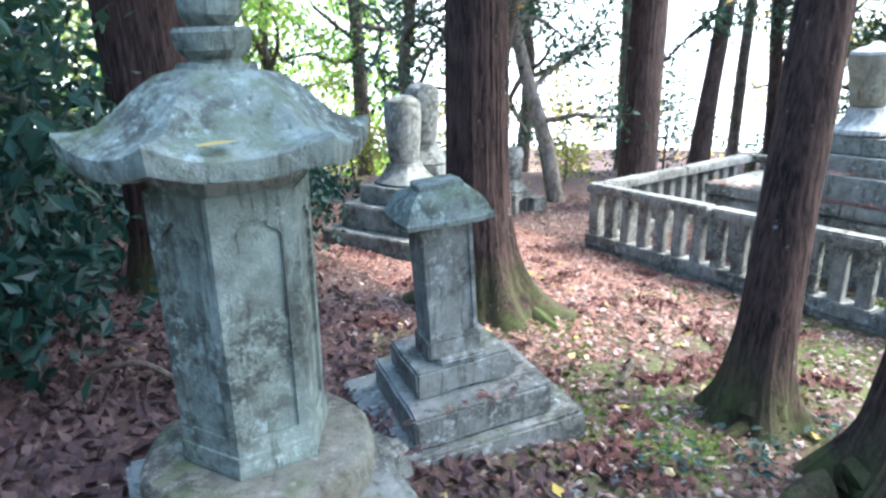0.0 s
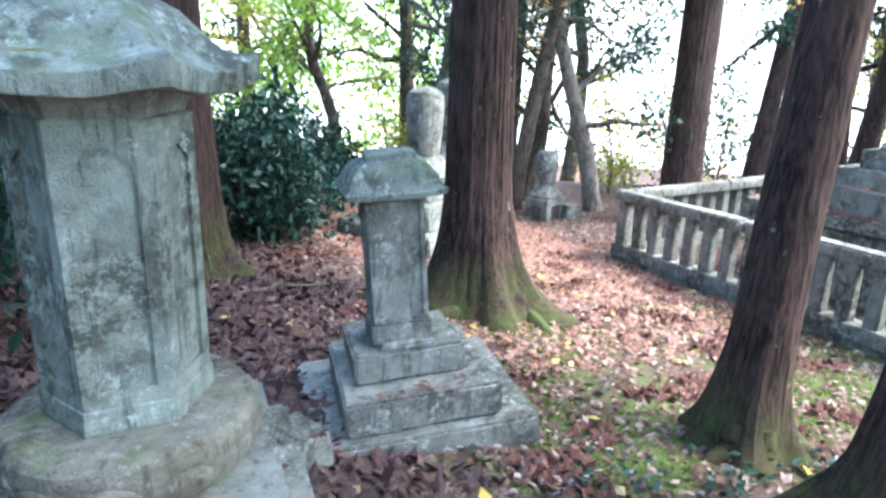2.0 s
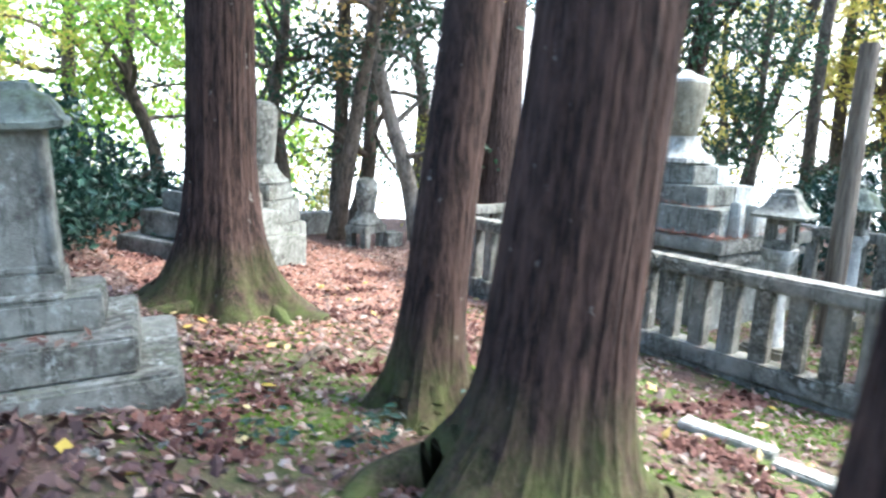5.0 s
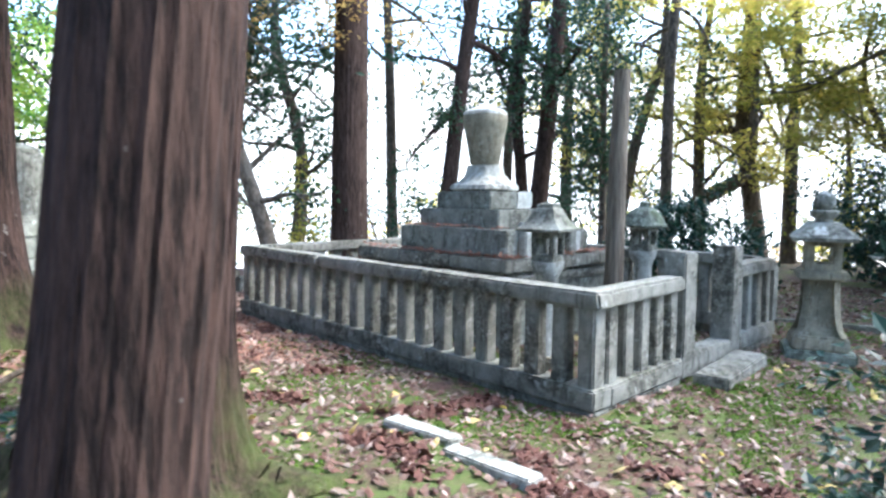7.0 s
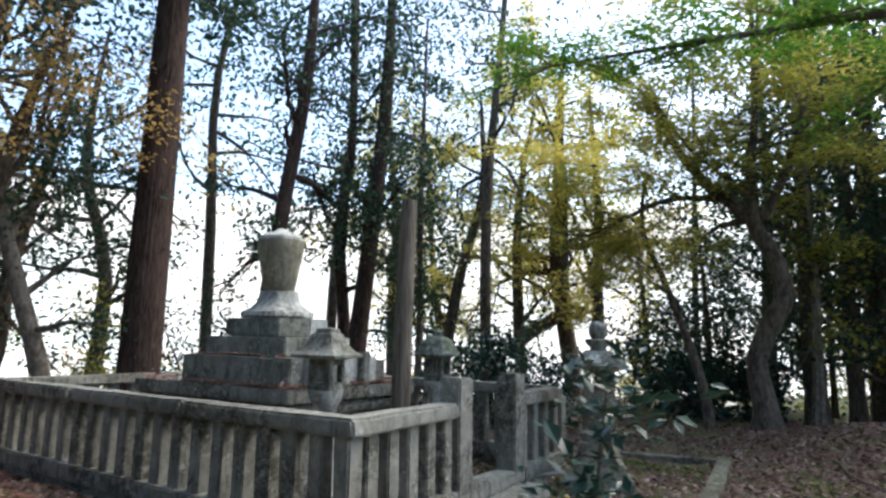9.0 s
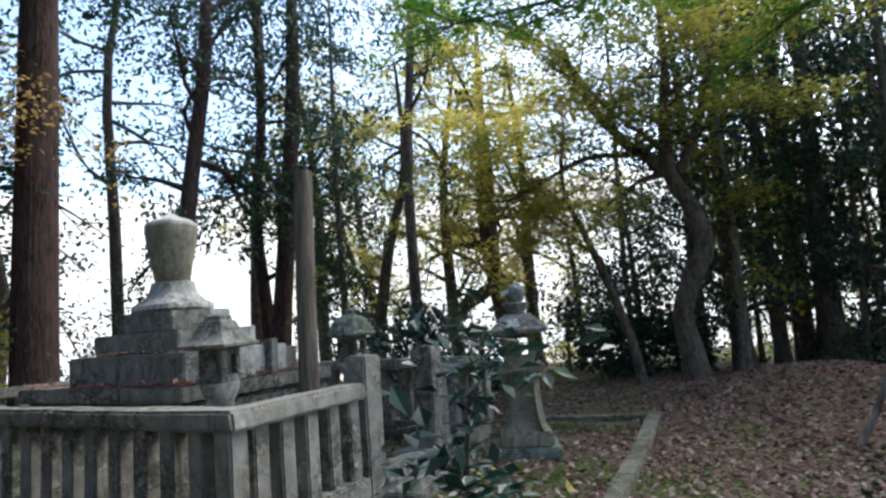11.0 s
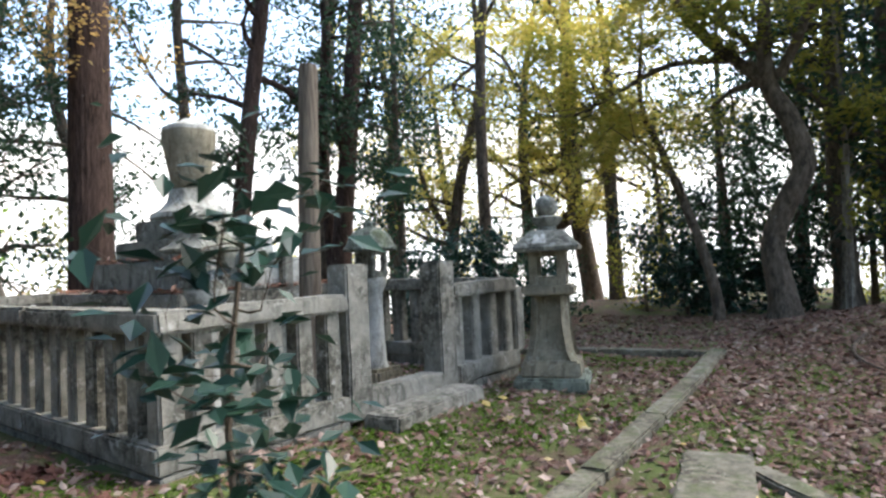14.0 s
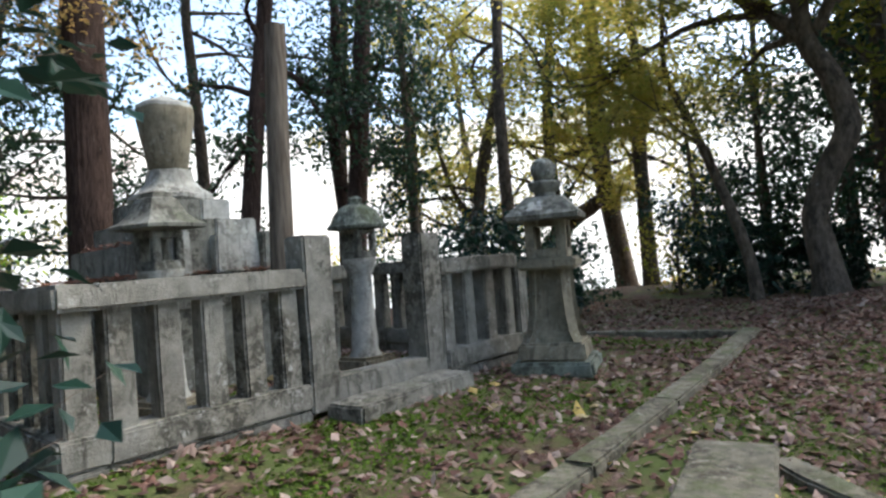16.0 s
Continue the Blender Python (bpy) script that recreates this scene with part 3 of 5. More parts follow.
    tree("maple_tree", "pale yellow maple beyond the thicket", "tree", (-4.3, 13.5), [(0, 0, -0.8), (0.2, 0, 1.3), (0.4, 0.1, 3), (0.2, 0, 5), (0.4, 0, 8)], [0.16, 0.12, 0.1, 0.08, 0.03], BARK,
         LEAF_YELLOW, 12, 0.25, 2.6, 0.4, [(0.4, 0, 4, 2.6, 2, 2.0, 60)], 7000, 0.11, 45, flat=0.5)
    # crooked broadleaf trees left of the straight cedar
    for k, (x, y, seed) in enumerate([(1.9, 7.9, 51), (1.2, 9.2, 52), (0.3, 9.9, 53)]):
        rng = random.Random(seed)
        s = [(0, 0, -0.1)]
        for j in range(5):
            s.append((s[-1][0] + rng.uniform(-0.45, 0.3), s[-1][1] + rng.uniform(-0.2, 0.3), s[-1][2] + 1.25))
        tree("crooked_tree", ("crooked pale-barked tree beside the far fence corner", "crooked grey tree with evergreen leaves", "bent dark tree at the clearing edge")[k], "tree", (x, y), s, [0.17, 0.14, 0.12, 0.1, 0.07, 0.03], (BARK_PALE, BARK, BARK)[k],
             LEAF_DARK, 12, 0.25, 2.0, 0.45, [(-0.2, 0.4, 3.3, 1.7, 1.4, 1.3, 40)], 2400, 0.11, seed)
    # upper canopy trees, orange and dark
    tree("oak_tree", "tree with orange-brown leaves over the fence", "tree", (0.6, 8.6), [(0, 0, 0), (0.2, -0.4, 2.5), (0.3, -1.0, 4.5), (0.7, -1.6, 6.5)], [0.14, 0.12, 0.09, 0.03], BARK,
         LEAF_ORANGE, 12, 0.5, 2.4, 0.15, [(0.6, -1.4, 5.2, 1.9, 1.4, 1.2, 40), (1.6, -1.9, 4.6, 0.9, 0.8, 0.7, 14)], 5200, 0.09, 61, flat=0.4)
    k = 0
    for x, y, h in [(4.2, 11.5, 9), (10.5, 8.0, 9), (13.0, 5.5, 9), (-2.2, 15.0, 8), (14.5, 9.5, 10), (0.5, 12.5, 8), (13.2, 3.4, 8)]:
        rng = random.Random(70 + k)
        s = [(0, 0, -0.5), (rng.uniform(-0.4, 0.4), 0, h * 0.35), (rng.uniform(-0.6, 0.6), 0.2, h * 0.65), (rng.uniform(-0.8, 0.8), 0, h)]
        tree("woodland_tree", "woodland tree with sparse dark leaves against the sky", "tree", (x, y), s, [0.2, 0.15, 0.11, 0.03], BARK,
             LEAF_YELLOW if k in (1, 2, 6) else LEAF_DARK, 16, 0.25, 2.4, 0.4, [(0, 0, h * 0.75, 2.2, 2.2, h * 0.24, 60)], 3200, 0.13, 70 + k, group="woodland behind the grave")
        k += 1
    # tall crowns against the sky above the grave
    k = 0
    for x, y, h, dz in [(8.4, 8.4, 12, 8), (1.0, 9.4, 10, 6.5), (6.0, 9.8, 12, 9), (10.2, 5.0, 13, 8.8)]:
        rng = random.Random(170 + k)
        s = [(0, 0, -0.6), (rng.uniform(-0.3, 0.3), 0, h * 0.35), (rng.uniform(-0.5, 0.5), -0.2, h * 0.65), (rng.uniform(-0.8, 0.8), -0.4, h)]
        tree("tall_tree", "tall thin tree with high leafy crown against bright sky", "tree", (x, y), s, [0.15, 0.12, 0.09, 0.03], BARK,
             LEAF_DARK, 14, 0.4, 2.6, 0.3, [(0, -0.3, dz, 2.4, 2.2, 2.4, 60)], 3000, 0.13, 170 + k, group="tall trees behind the grave", clump=0.28)
        k += 1
    # dark wood to the east
    k = 0
    for x, y in [(10.6, -1.7), (11.4, -2.3), (11.0, -3.2), (12.6, -2.7), (10.2, -4.3), (12.9, -4.4), (13.5, -0.6), (12.0, -5.8), (15.0, -2.5), (9.0, -6.5), (14.4, 1.2), (16.0, -5.0)]:
        rng = random.Random(90 + k)
        s = [(0, 0, -0.1), (rng.uniform(-0.15, 0.15), 0.05, 2.5), (rng.uniform(-0.3, 0.3), 0, 5.2), (rng.uniform(-0.5, 0.5), 0, 9)]
        r = rng.choice((0.1, 0.13, 0.17, 0.08))
        tree("wood_tree", "dark straight tree of the dense shady wood", "tree", (x, y), s, [r * 1.2, r, r * 0.8, 0.03], BARK,
             LEAF_OLIVE if k % 4 == 3 else LEAF_DARK, 18, 0.15, 1.7, 0.3, [(0, 0, 4.8, 1.5, 1.5, 2.6, 70), (0, 0, 7.6, 1.7, 1.7, 1.6, 40)], 3400, 0.12, 90 + k, group="trees of the shady wood")
        k += 1
    rng = random.Random(77)
    for k in range(16):
        x, y = rng.uniform(9.8, 14.5), rng.uniform(-7.0, -1.6)
        r = rng.uniform(0.03, 0.065)
        s = [(0, 0, -0.1), (rng.uniform(-0.1, 0.1), rng.uniform(-0.1, 0.1), 2.5), (rng.uniform(-0.3, 0.3), rng.uniform(-0.2, 0.2), 5), (rng.uniform(-0.5, 0.5), 0, 9)]
        tree("slim_tree", "slim straight young tree in the shady wood", "tree", (x, y), s, [r * 1.2, r, r * 0.8, 0.015], BARK_PALE if k % 4 == 0 else BARK,
             LEAF_SHRUB if k % 3 else LEAF_OLIVE, 12, 0.2, 1.1, 0.2, [], 1300, 0.12, 700 + k, group="slim trees of the shady wood", seg=8, clump=0.2)
    # evergreens between the maple and the leaning tree
    for k, (x, y, h) in enumerate([(11.2, 0.3, 4.2), (12.2, 1.9, 3.8), (13.0, -0.6, 5.5)]):
        tree("evergreen_tree", "bushy dark evergreen filling the gap beside the maple", "tree", (x, y), [(0, 0, -0.2), (0.1, 0, h * 0.4), (-0.1, 0.1, h)], [0.09, 0.07, 0.02], BARK,
             LEAF_SHRUB if k % 2 else LEAF_DARK, 16, 0.1, 1.3, 0.35, [(0, 0, h * 0.5, 1.2, 1.2, h * 0.42, 34)], 3000, 0.12, 190 + k, group="evergreens beside the maple")
    # thicket to the west
    k = 0
    for x, y in [(-7.6, 5.2), (-8.6, 7.0), (-6.9, 8.2), (-4.4, 9.3), (-9.8, 4.4), (-7.6, 10.5), (-10.5, 8.0), (-3.9, 6.8)]:
        rng = random.Random(110 + k)
        s = [(0, 0, -0.1), (rng.uniform(-0.4, 0.4), 0.05, 1.6), (rng.uniform(-0.6, 0.6), 0, 3.4), (rng.uniform(-0.9, 0.9), 0, 6.5)]
        low = k in (3, 7)
        if low:
            s = [(a, b2, c2 * 0.18) for a, b2, c2 in s]
        tree("thicket_tree" if not low else "shrub", "gnarled evergreen tree in a dark thicket" if not low else "dense dark green shrub among fallen leaves", "tree" if not low else "shrub", (x, y), s, [0.14, 0.11, 0.08, 0.02] if not low else [0.05, 0.04, 0.03, 0.01], BARK,
             LEAF_DARK if not low else LEAF_SHRUB, 16, 0.12, 1.9 if not low else 0.6, 0.3, [(0, 0, 4.0, 1.7, 1.7, 1.9, 70)] if not low else [(0, 0, 0.6, 0.9, 0.9, 0.5, 30)], 8500 if not low else 4500, 0.11, 110 + k, group="western thicket")
        k += 1
    # low undergrowth on the slope and under the wood
    k = 0
    spots = [(3.2, 9.0, 0), (4.6, 8.6, 0), (6.0, 8.6, 0), (1.6, 10.6, 0), (8.4, 6.0, 0), (9.4, 3.2, 0), (6.2, 3.3, 1), (7.2, 2.4, 1), (9.8, 0.6, 1), (10.6, 1.6, 0), (-6.9, 3.9, 1), (-7.8, 3.2, 1), (-6.2, 6.8, 1), (-8.3, 2.2, 1), (-2.2, 10.4, 1), (-3.4, 8.6, 1),
             (11.2, -0.4, 1), (12.0, -3.8, 1), (13.8, -3.2, 0), (11.6, -4.9, 1), (10.2, -5.9, 1), (14.2, -1.4, 0), (-9.0, 5.4, 1), (10.4, 5.0, 0), (-0.6, 10.8, 0)]
    for x, y, sh in spots:
        h = 1.0 if sh else 1.7
        rng = random.Random(140 + k)
        s = [(0, 0, -0.3 if not sh else 0), (rng.uniform(-0.2, 0.2), 0, h * 0.4), (rng.uniform(-0.4, 0.4), rng.uniform(-0.3, 0.3), h)]
        tree("shrub", "glossy dark green undergrowth shrub" if sh else "thin-twigged shrub on the slope", "shrub", (x, y), s, [0.035, 0.025, 0.01], BARK, LEAF_SHRUB if sh else (LEAF_DARK if k % 3 else LEAF_OLIVE),
             10, 0.1, 0.9, 0.6, [(0, 0, h * 0.65, 0.8, 0.8, h * 0.5, 24)], 2200 if sh else 1300, 0.12 if sh else 0.09, 140 + k, group="undergrowth", seg=6, flare=0, clump=0.16)
        k += 1


build_trees()


def far_woods(label, mat, count, seed, a0, a1, r0, r1, z0, z1, clusters, size, spread):
    """Foliage of the far slopes, too far off to tell tree from tree."""
    rng = np.random.default_rng(seed)
    a, r = np.radians(rng.uniform(a0, a1, clusters)), rng.uniform(r0, r1, clusters)
    c2 = np.stack([r * np.cos(a), r * np.sin(a), z0 + (z1 - z0) * rng.random(clusters) ** 1.3], 1)
    v, f2 = leaves(rng, c2, count, (spread, spread, spread * 0.6), size, 0.3)
    return tagged(from_arrays("far_woods", v, f2, mat), label, "woods", kind="stuff")


far_woods("far yellow-green woodland on the bright slope", LEAF_LIME, 26000, 401, 78, 112, 14, 22, -4, 6.5, 200, 0.2, 0.5)
far_woods("far yellow autumn woodland on the slope", LEAF_YELLOW, 7000, 402, 10, 125, 18, 30, -7, 1.6, 130, 0.22, 0.4)
far_woods("far dark evergreen woodland", LEAF_DARK, 7000, 403, 5, 130, 17, 30, -7, 2.0, 110, 0.24, 0.4)
far_woods("far orange autumn woodland low on the slope", LEAF_ORANGE, 5000, 404, 10, 110, 20, 34, -8, 0.8, 80, 0.24, 0.45)
far_woods("dense dark evergreens of the shady wood", LEAF_DARK, 13500, 405, -70, 5, 15, 23, -1, 13, 300, 0.24, 0.55)
far_woods("dense dark evergreens of the western thicket", LEAF_DARK, 26000, 406, 112, 185, 10, 16, 0, 7, 200, 0.2, 0.6)

# added out of view: foliage that holds light off the west faces
far_woods("unseen dark evergreens added behind the walk as a light block", LEAF_DARK, 20000, 407, 185, 275, 10, 15, 0, 10, 240, 0.34, 0.8)


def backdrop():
    """The bright hazy distance beyond the wooded edge: a plain upright sheet far off, added and made to glow."""
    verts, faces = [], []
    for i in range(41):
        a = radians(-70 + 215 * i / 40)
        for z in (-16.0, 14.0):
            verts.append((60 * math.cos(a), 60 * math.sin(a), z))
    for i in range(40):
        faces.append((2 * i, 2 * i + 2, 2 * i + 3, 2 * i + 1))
    m, nt, b = material("glowing_backdrop", 1.0)
    # self-lit, so the horizon between the trunks burns out to white
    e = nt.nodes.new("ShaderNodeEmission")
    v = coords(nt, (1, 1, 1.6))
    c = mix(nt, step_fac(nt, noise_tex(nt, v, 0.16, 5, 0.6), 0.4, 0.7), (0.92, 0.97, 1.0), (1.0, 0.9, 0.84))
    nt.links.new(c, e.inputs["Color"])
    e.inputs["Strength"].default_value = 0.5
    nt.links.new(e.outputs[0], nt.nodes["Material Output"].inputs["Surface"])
    return tagged(from_arrays("backdrop", verts, faces, m), "glowing white sheet added for the bright distance beyond the trees", "backdrop", kind="structure")


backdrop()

# ---- the stone fence ----
FL, GY = 5.47, 0.055
fence = empty("stone_fence", (0, 0, 0), "weathered grey granite fence with square balusters round the grave", "fence", kind="")


def baluster_mesh():
    bm = block(0.138, 0.125, 0.62, (0, 0, 0), 0.012, 0.94, 0.006, 2, 1)
    me = bpy.data.meshes.new("baluster")
    bm.to_mesh(me)
    bm.free()
    me.materials.append(STONE_FENCE)
    return me


BAL = baluster_mesh()


def fence_run(p, q, first, last, seed, spacing=0.27, rail=0.21):
    """One straight run: plinth, sill, rail and balusters, from p to q, the outer face on the line."""
    p, q = Vector((*p, 0)), Vector((*q, 0))
    d = q - p
    n = d.length
    turn = math.degrees(math.atan2(d.y, d.x))
    run = new("fence_run")
    run.parent = fence
    run.matrix_basis = pose(p.x, p.y, 0, 0, 0, turn)
    inner = 0.10
    part("plinth", block(n + 0.0, 0.19, 0.20, (n / 2, inner, -0.142), 0.012, 1, 0.008, seed, 3), STONE_FENCE, run)
    k = max(1, round(n / 1.9))
    for i in range(k):
        w = n / k
        part("sill", block(w - 0.004, 0.235, 0.15, (w * (i + 0.5), inner, 0.06), 0.014, 1, 0.007, seed + i + 5, 3), STONE_FENCE, run)
        part("rail", block(w - 0.004 + (0.0 if 0 < i < k - 1 else 0.06), rail, 0.125, (w * (i + 0.5), inner, 0.785), 0.02, 0.97, 0.008, seed + i + 9, 4), STONE_FENCE, run)
    m2 = max(2, round((n - 0.2) / spacing))
    for i in range(m2 + 1):
        if (i == 0 and not first) or (i == m2 and not last):
            continue
        ob = new("baluster", BAL)
        ob.parent = run
        ob.matrix_basis = pose(0.1 + (n - 0.2) * i / m2, inner, 0.19, 0, 0, random.uniform(-1.5, 1.5) + (180 if i % 2 else 0))
    return run


def corner_post(x, y, seed):
    return part("corner_post", block(0.15, 0.15, 0.62, (x, y, 0.19), 0.015, 0.97, 0.007, seed, 2), STONE_FENCE, fence)


# from the south-west corner northwards, then the other sides
fence_run((0, FL), (0, 0), False, False, 1)
fence_run((0.2, 0.012), (1.4, 1.4 * GY), True, True, 2, 0.255)
fence_run((2.7, 2.7 * GY), (3.75, 3.75 * GY), True, True, 3, 0.255)
fence_run((3.95, 3.95 * GY + 0.2), (3.95, FL - 0.02), False, False, 4)
fence_run((3.75, FL + 0.0), (0.2, FL + 0.0), False, False, 5)
for i, (x, y) in enumerate([(0.1, 0.11), (0.1, FL - 0.1), (3.86, 3.95 * GY + 0.1), (3.86, FL - 0.12)]):
    corner_post(x, y, i)
for i, x in enumerate((1.5, 2.57)):
    part("gate_post", block(0.215, 0.215, 1.09, (x, x * GY + 0.09, 0.02), 0.014, 0.98, 0.007, 20 + i, 4), STONE_FENCE, fence, "taller square gate post")
part("threshold", block(0.86, 0.2, 0.22, (2.04, 2.04 * GY + 0.1, -0.02), 0.012, 1, 0.008, 23, 3), STONE_FENCE, fence)
step_stone = tagged(part("step_stone", block(1.2, 0.30, 0.20, (0, 0, 0), 0.015, 0.98, 0.01, 24, 4), STONE_FENCE), "long low granite step before the gate", "step")
step_stone.matrix_basis = pose(2.03, -0.085, -0.11, 0, 0, 7)

# ---- the grave monument ----
monument = empty("grave_monument", (0, 0, 0), "tiered granite grave with an egg-shaped tower on a lotus seat", "monument")


def slab_box(name, x0, x1, y0, y1, z0, z1, mat, parent, seed, bevel=0.014, cuts=4):
    return part(name, block(x1 - x0, y1 - y0, z1 - z0, ((x0 + x1) / 2, (y0 + y1) / 2, z0), bevel, 1, 0.007, seed, cuts), mat, parent)


slab_box("platform_wall", 1.25, 3.12, 1.96, 4.42, -0.05, 0.77, STONE, monument, 31)
slab_box("platform_ledge", 1.21, 3.16, 1.92, 4.46, 0.64, 0.74, STONE_FENCE, monument, 38)
for i in range(3):
    y0, y1 = 1.885 + i * 0.865, 1.885 + (i + 1) * 0.865 - 0.005
    slab_box("platform_slab", 1.17, 3.2, y0, y1, 0.775, 0.915, STONE_FENCE, monument, 32 + i)
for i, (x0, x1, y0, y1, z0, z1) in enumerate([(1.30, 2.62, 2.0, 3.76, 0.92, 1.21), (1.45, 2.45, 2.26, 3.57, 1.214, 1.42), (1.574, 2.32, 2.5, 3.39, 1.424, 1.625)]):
    # side light put into the stone colour: west halves grey, east halves pale
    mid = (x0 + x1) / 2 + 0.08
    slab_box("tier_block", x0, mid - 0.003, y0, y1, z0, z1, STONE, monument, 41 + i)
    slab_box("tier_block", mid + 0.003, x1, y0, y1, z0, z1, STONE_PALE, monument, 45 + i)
MX, MY = 1.95, 2.95
smooth(part("lotus_seat", lathe([(0.33, 1.63), (0.36, 1.655), (0.35, 1.70), (0.27, 1.75), (0.21, 1.82), (0.19, 1.92), (0.19, 1.945)], 48, (MX, MY, 0), 0.012, square=0.3, scallop=0.03, seed=3), STONE_PALE, monument, "pale lichened lotus seat"))
smooth(part("egg_tower", lathe([(0.17, 1.945), (0.18, 1.96), (0.205, 2.1), (0.235, 2.28), (0.262, 2.42), (0.268, 2.51), (0.25, 2.565), (0.19, 2.6), (0.09, 2.635), (0.035, 2.67), (0.01, 2.675)], 48, (MX, MY, 0), 0.01, seed=5), STONE_BUFF, monument, "brown-stained egg-shaped stone with pale lichened top"))


def small_block_thing(name, label, category, w, d, h, x, y, z, mat, seed, top=1.0, group=""):
    ob = tagged(part(name, block(w, d, h, (0, 0, 0), 0.015, top, 0.008, seed, 3), mat), label, category, group)
    ob.matrix_basis = pose(x, y, z)
    return ob


fv = "flower stones before the grave"
small_block_thing("flower_stone", "short pale square flower stone on the platform", "stone", 0.12, 0.12, 0.38, 1.55, 1.94 + 0.02, 0.915, STONE_PALE, 61, 0.95, fv)
small_block_thing("incense_stone", "pale upright incense stone on the platform", "stone", 0.26, 0.14, 0.34, 1.95, 1.94 + 0.02, 0.915, STONE_PALE, 62, 0.95, fv)
small_block_thing("flower_stone", "short grey square flower stone on the platform", "stone", 0.12, 0.12, 0.36, 2.35, 1.97, 0.915, STONE, 63, 0.95, fv)
small_block_thing("side_stone", "grey square stone beside the tiers", "stone", 0.2, 0.18, 0.26, 2.75, 2.15, 0.915, STONE, 64, 0.97, fv)

smooth(part("egg_cap", lathe([(0.262, 2.535), (0.256, 2.568), (0.196, 2.606), (0.095, 2.641), (0.04, 2.676), (0.012, 2.684)], 48, (MX, MY, 0), 0.01, seed=5), STONE_PALE, monument, "pale lichen crust on the top"))

# ---- lanterns ----


def fire_box(parent, w, h, z, mat, seed):
    """A hollow light chamber: four corner piers, floor and lintel, open windows between."""
    box = new("fire_box")
    box.parent = parent
    t = w * 0.24
    for sx in (-1, 1):
        for sy in (-1, 1):
            part("pier", block(t, t, h * 0.62, (sx * (w - t) / 2, sy * (w - t) / 2, z + h * 0.22), 0.008, 1, 0.004, seed + sx + sy), mat, box)
    part("chamber_floor", block(w, w, h * 0.24, (0, 0, z), 0.008, 1, 0.004, seed), mat, box)
    part("lintel", block(w, w, h * 0.18, (0, 0, z + h * 0.82), 0.008, 1, 0.004, seed), mat, box)
    part("back_panel", block(w * 0.6, 0.03, h * 0.6, (0, w * 0.42, z + h * 0.23), 0.0, 1, 0.0, seed), mat, box)


def small_lantern(x, y, label, cap_mat, cap_r, dome, seed, turn):
    z = on_ground(x, y) - 0.02
    top = empty("stone_lantern", (x, y, z), label, "lantern", "lanterns inside the fence", turn)
    part("base_block", block(0.42, 0.42, 0.15, (0, 0, 0), 0.03, 0.94, 0.008, seed, 2), STONE_BUFF, top)
    smooth(part("shaft", lathe([(0.15, 0.14), (0.125, 0.2), (0.105, 0.5), (0.10, 0.88), (0.13, 0.93), (0.155, 1.0), (0.155, 1.03)], 28, rough=0.006, seed=seed), STONE_PALE, top))
    fire_box(top, 0.235, 0.27, 1.03, STONE, seed)
    r = cap_r
    prof = [(0.14, 1.30), (r, 1.315), (r * 1.02, 1.34), (r * 0.80, 1.37), (r * 0.62, 1.42), (r * 0.50, 1.48), (r * 0.44, 1.52), (0.085, 1.53), (0.08, 1.565), (0.03, 1.58)] if not dome else \
        [(0.15, 1.29), (r, 1.30), (r * 1.02, 1.325), (r * 0.9, 1.36), (r * 0.8, 1.42), (r * 0.62, 1.48), (r * 0.4, 1.515), (0.06, 1.525), (0.055, 1.55), (0.06, 1.575), (0.02, 1.6)]
    smooth(part("roof", lathe(prof, 48, rough=0.007, square=0.25 if dome else 0.8, seed=seed), cap_mat, top))
    return top


small_lantern(1.06, 1.27, "grey stone lantern with spreading lichened roof", STONE, 0.24, False, 71, 10)
small_lantern(2.92, 1.36, "stone lantern with mossy green domed roof", STONE_GREEN, 0.24, True, 75, 5)


